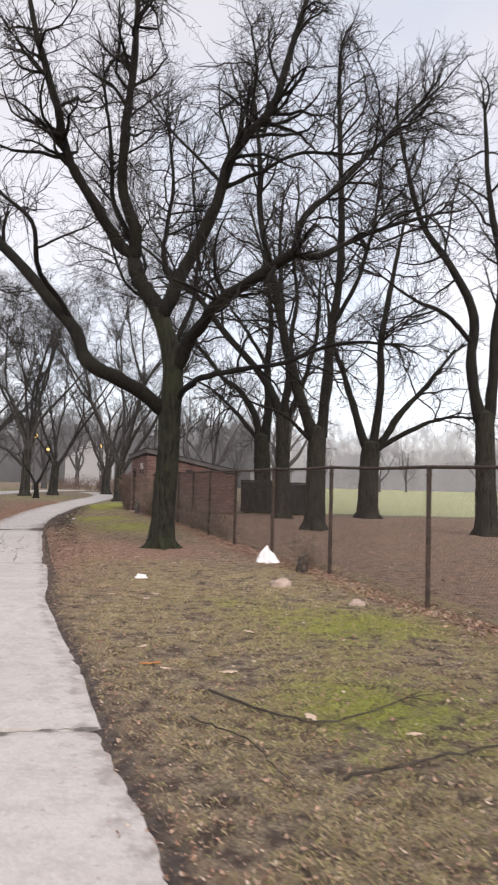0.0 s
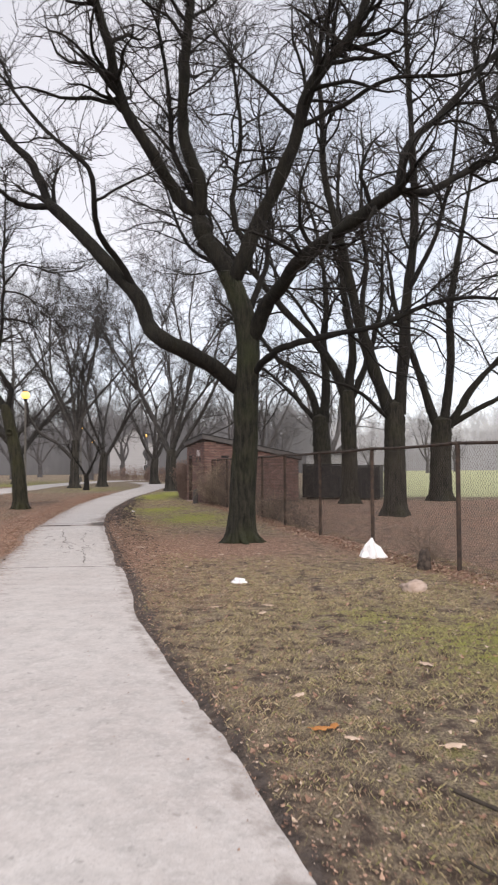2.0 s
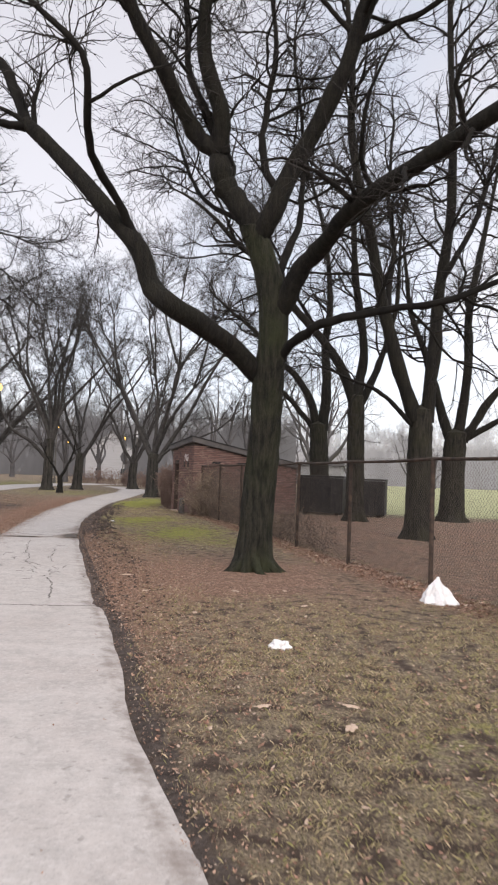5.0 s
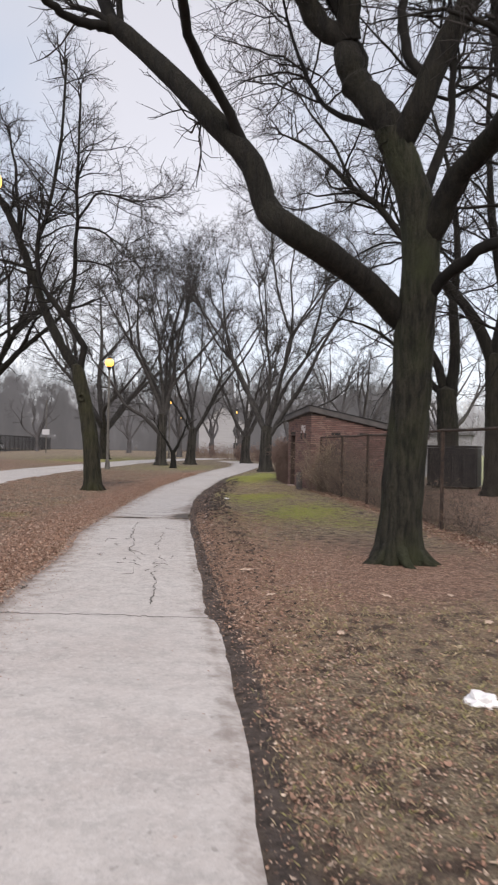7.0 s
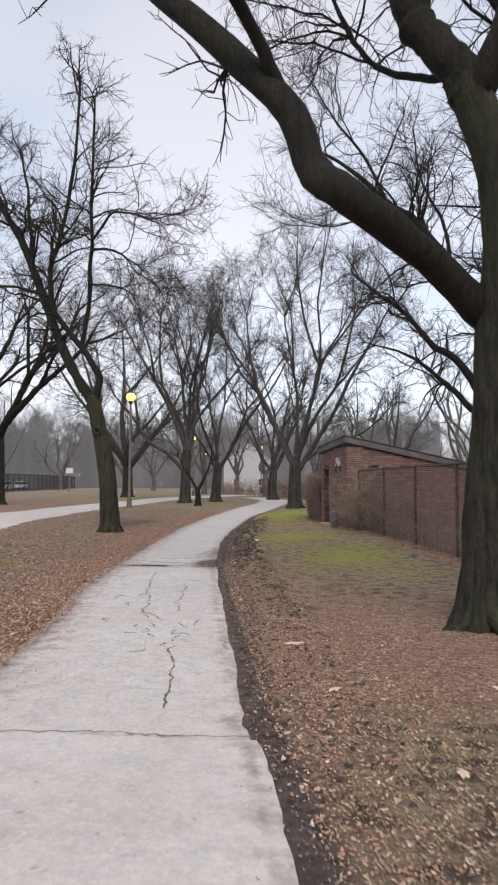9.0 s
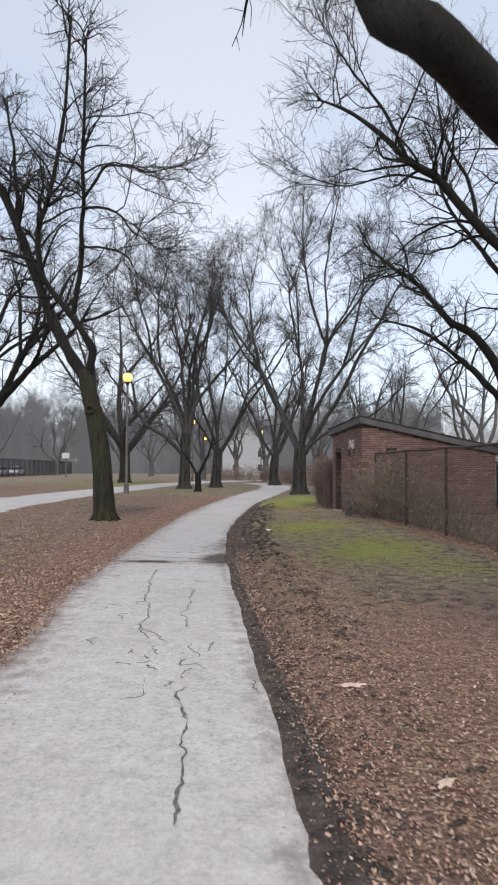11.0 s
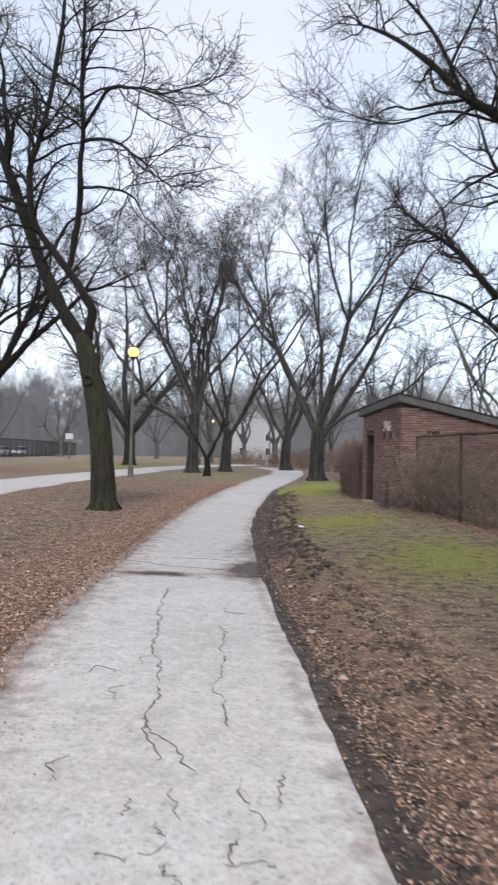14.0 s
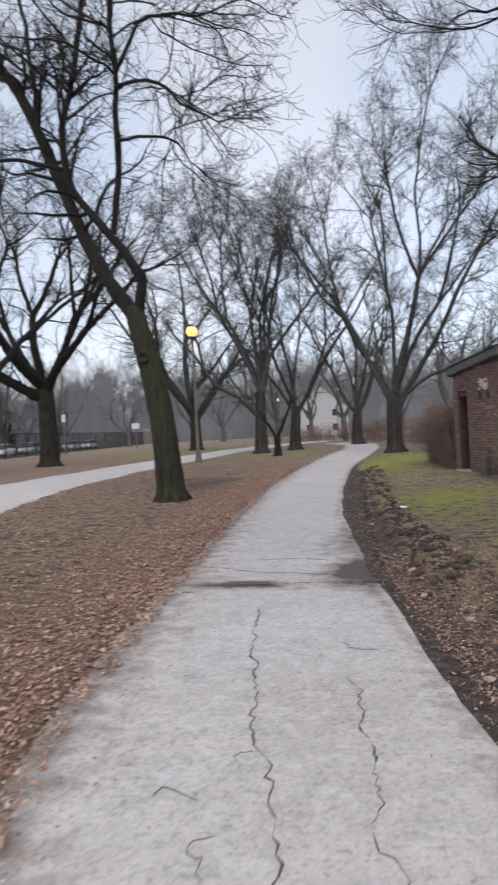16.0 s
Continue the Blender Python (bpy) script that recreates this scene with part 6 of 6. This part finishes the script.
# ---- clods along the path's muddy edge ----
def clods(seed):
    rng = np.random.default_rng(seed)
    bm = bmesh.new()
    bmesh.ops.create_icosphere(bm, subdivisions=1, radius=1)
    base = np.array([v.co[:] for v in bm.verts])
    faces = np.array([[v.index for v in f.verts] for f in bm.faces])
    bm.free()
    g = Geo()
    for i in range(2600):
        y = rng.uniform(12, 36) if i % 4 else rng.uniform(16, 34)
        off = abs(rng.normal()) * 0.28 + 0.12 if i % 2 else rng.normal() * 0.16 + 0.78
        x = float(right_edge(y)) + off
        s = rng.uniform(0.008, 0.022) * (rng.uniform(1.4, 2.6) if (y > 20.5 and 0.4 < off < 0.95 and rng.random() < 0.5) else 1)
        k = 1 + 0.35 * np.sin(base * rng.uniform(2, 4, 3) + rng.uniform(0, 6, 3)).sum(1, keepdims=True) / 1.5
        v = base * k * s * np.array([1.4, 1, 0.55])
        a = rng.uniform(0, 6.28)
        v = v @ np.array([[math.cos(a), math.sin(a), 0], [-math.sin(a), math.cos(a), 0], [0, 0, 1]])
        g.add(v + np.array([x, y, float(ground_z(x, y)) + s * 0.25]), faces)
    tagged(put("soil_clods", g.mesh("soil_clods"), M_CLOD), "dark churned soil clods along the footpath edge", "soil", kind="stuff")


clods(51)


# ---- fallen leaves and grass ----
def leaves(seed):
    rng = np.random.default_rng(seed)
    X, Y, S = [], [], []

    def area(n, x, y, size):
        X.append(x)
        Y.append(y)
        S.append(rng.uniform(*size, n))
    n = 36000
    y = 6 + 36 * rng.random(n) ** 1.3
    area(n, left_edge(y) + 0.12 - np.abs(rng.normal(size=n)) * 0.6, y, (0.013, 0.045))
    n = 46000
    y = 12 + 32 * rng.random(n) ** 1.4
    x0, x1 = np.interp(y, NY, NX), left_edge(y)
    area(n, x0 + (x1 - x0) * rng.random(n), y, (0.016, 0.055))
    n = 14000
    y = rng.uniform(2, 32, n)
    area(n, fence_x(y) - 0.12 + rng.normal(size=n) * 0.2, y, (0.02, 0.075))
    n = 26000
    y = rng.uniform(2.5, 34, n)
    area(n, right_edge(y) + 0.1 + (fence_x(y) - right_edge(y) - 0.1) * rng.random(n), y, (0.010, 0.034))
    n = 40000
    y = 9.5 + 12.5 * rng.random(n) ** 0.8
    area(n, right_edge(y) + 0.2 + np.abs(rng.normal(size=n)) * 0.95, y, (0.008, 0.029))
    n = 9000
    y = rng.uniform(2.6, 26, n)
    area(n, right_edge(y) + 0.02 + rng.random(n) * 0.5, y, (0.006, 0.022))
    n = 6000
    y = rng.uniform(5, 36, n)
    area(n, fence_x(y) + 0.2 + rng.random(n) * 7, y, (0.03, 0.07))
    n = 7500
    y = rng.uniform(8, 34, n)
    area(n, left_edge(y) + np.abs(rng.normal(size=n)) * 0.24, y, (0.006, 0.022))
    n = 2600
    y = 2.6 + 11 * rng.random(n) ** 1.3
    area(n, right_edge(y) + 0.1 + (fence_x(y) - right_edge(y) - 0.1) * rng.random(n), y, (0.022, 0.055))
    n = 160
    y = rng.uniform(3, 40, n)
    area(n, right_edge(y) - np.abs(rng.normal(size=n)) * 0.25, y, (0.01, 0.03))
    x, y, s = np.concatenate(X), np.concatenate(Y), np.concatenate(S)
    on_path = (x < right_edge(y)) & (x > left_edge(y))
    z = np.where(on_path, 0.012, ground_z(x, y)) + 0.006 + 0.2 * s * rng.random(len(s))
    g = Geo()
    scatter_leaves(g, rng, np.stack([x, y, z], -1), s, 0.55)
    tagged(put("fallen_leaves", g.mesh("fallen_leaves", False), M_LEAF), "brown and tan fallen leaves scattered on the ground", "leaves", kind="stuff")


leaves(71)


def grass(seed):
    rng = np.random.default_rng(seed)
    n1, n2, n3 = 240000, 50000, 5000
    y = np.concatenate([2.6 + 11.5 * rng.random(n1) ** 1.25, rng.uniform(14, 40, n2), rng.uniform(-5, 2.6, n3)])
    x0, x1 = right_edge(y) + 0.12 + 0.5 * (y > 13), np.where(y < 31, fence_x(y) + 0.6, -5.2)
    x = x0 + (x1 - x0) * rng.random(len(y))
    keep = (lumps(x, y, 0.5) + lumps(x + 3, y, 0.17) + rng.normal(size=len(x)) * 0.5 > -0.35)
    keep &= np.exp(-((x + 1.9) / 1.6) ** 2 - ((y - 15.4) / 2.0) ** 2) < rng.random(len(x))
    keep &= 0.65 * np.clip((y - 10) / 4, 0, 1) * np.clip((20 - y) / 3, 0, 1) + 0.75 * np.exp(-((x - right_edge(y)) / 0.55) ** 2) < rng.random(len(x))
    x, y = x[keep], y[keep]
    n = len(x)
    h = rng.uniform(0.006, 0.034, n) * np.where(y > 14, 1.15, 1)
    w = rng.uniform(0.0005, 0.0013, n) * np.where(y > 14, 1.8, 1)
    a = rng.uniform(0, 6.28, n)
    base = np.stack([x, y, ground_z(x, y) - 0.004], -1)
    side = np.stack([np.cos(a), np.sin(a), np.zeros(n)], -1) * w[:, None]
    b = rng.uniform(0, 6.28, n)
    lean = np.stack([np.cos(b), np.sin(b), np.zeros(n)], -1) * (h * rng.uniform(0.2, 1.5, n))[:, None]
    up = np.zeros((n, 3))
    up[:, 2] = h
    v = np.stack([base - side, base + side, base + up * 0.7 + lean * 0.4, base + up + lean], 1)
    i = np.arange(n)[:, None] * 4
    g = Geo()
    g.add(v.reshape(-1, 3), np.concatenate([i + np.array([[0, 1, 2]]), i + np.array([[1, 3, 2]])]))
    me = g.mesh("grass", False)
    lush = np.zeros(n)
    for cx, cy, sx, sy, k in ((1.0, 5.0, 0.9, 0.9, 0.4), (1.2, 7.8, 1.2, 1.3, 0.4), (-0.2, 9.0, 0.8, 1.0, 0.2), (-4.0, 23.3, 1.1, 2.6, 0.5), (-5.7, 27, 1.0, 2.6, 0.5), (-8.0, 40, 1.4, 7, 0.5)):
        lush += k * np.exp(-((x - cx) / sx) ** 2 - ((y - cy) / sy) ** 2)
    me.attributes.new("green", "FLOAT", "POINT").data.foreach_set("value", np.repeat(lush, 4))
    tagged(put("grass", me, M_GRASS), "short straw and green winter grass", "grass", kind="stuff")


grass(81)


# ---- bricks of the shed ----
def lay_bricks():
    rng = random.Random(8)
    bw, bh, bd, j = 0.20, 0.055, 0.04, 0.014
    bm = bmesh.new()
    box(bm, (bw, bd, bh), bevel=0.0)
    bmesh.ops.bevel(bm, geom=list(bm.edges), offset=0.004, segments=1, affect="EDGES")
    me = bpy.data.meshes.new("brick")
    bm.to_mesh(me)
    bm.free()
    me.materials.append(M_BRICK)
    corner = np.array([v.co[:] for v in me.vertices])
    g = Geo()
    cube = np.array([(x, y, z) for x in (-0.5, 0.5) for y in (-0.5, 0.5) for z in (-0.5, 0.5)])
    cf = np.array([(0, 1, 3, 2), (4, 6, 7, 5), (0, 4, 5, 1), (2, 3, 7, 6), (0, 2, 6, 4), (1, 5, 7, 3)])
    count = 0
    rows = 38
    for r in range(rows):
        z = 0.04 + r * (bh + j)
        for wall_, length in (("front", SW), ("side", SL)):
            s = -0.1 * (r % 2) + (0.0 if wall_ == "front" else 0.0)
            while s < length:
                a, b = max(s, 0.0), min(s + bw, length)
                s += bw + 0.006
                if b - a < 0.05:
                    continue
                pieces = [(a, b)]
                if wall_ == "front" and z < 2.06:
                    pieces = [(p, q) for p, q in ((a, min(b, 1.80)), (max(a, 2.40), b)) if q - p > 0.03]
                for p, q in pieces:
                    m_ = (p + q) / 2
                    top = shed_top(0, m_) if wall_ == "front" else shed_top(m_, 0)
                    if z + bh > top - 0.1:
                        continue
                    out = -0.004 + rng.uniform(-0.003, 0.003)
                    if wall_ == "front" and count < 300 and q - p > bw - 0.01 and z > 0.35:
                        o = new("brick", me)
                        o.parent = shed_front
                        o.matrix_basis = pose(out, m_, z + bh / 2, 0, 0, 90 + rng.uniform(-0.6, 0.6))
                        count += 1
                    else:
                        size = np.array([bd, q - p, bh]) if wall_ == "front" else np.array([q - p, bd, bh])
                        c = np.array([out, m_, z + bh / 2]) if wall_ == "front" else np.array([m_, out, z + bh / 2])
                        g.add(cube * size + c, cf)
    tagged(put("brickwork", g.mesh("brickwork", False), M_BRICK_REST, shed_side), kind="stuff")


lay_bricks()
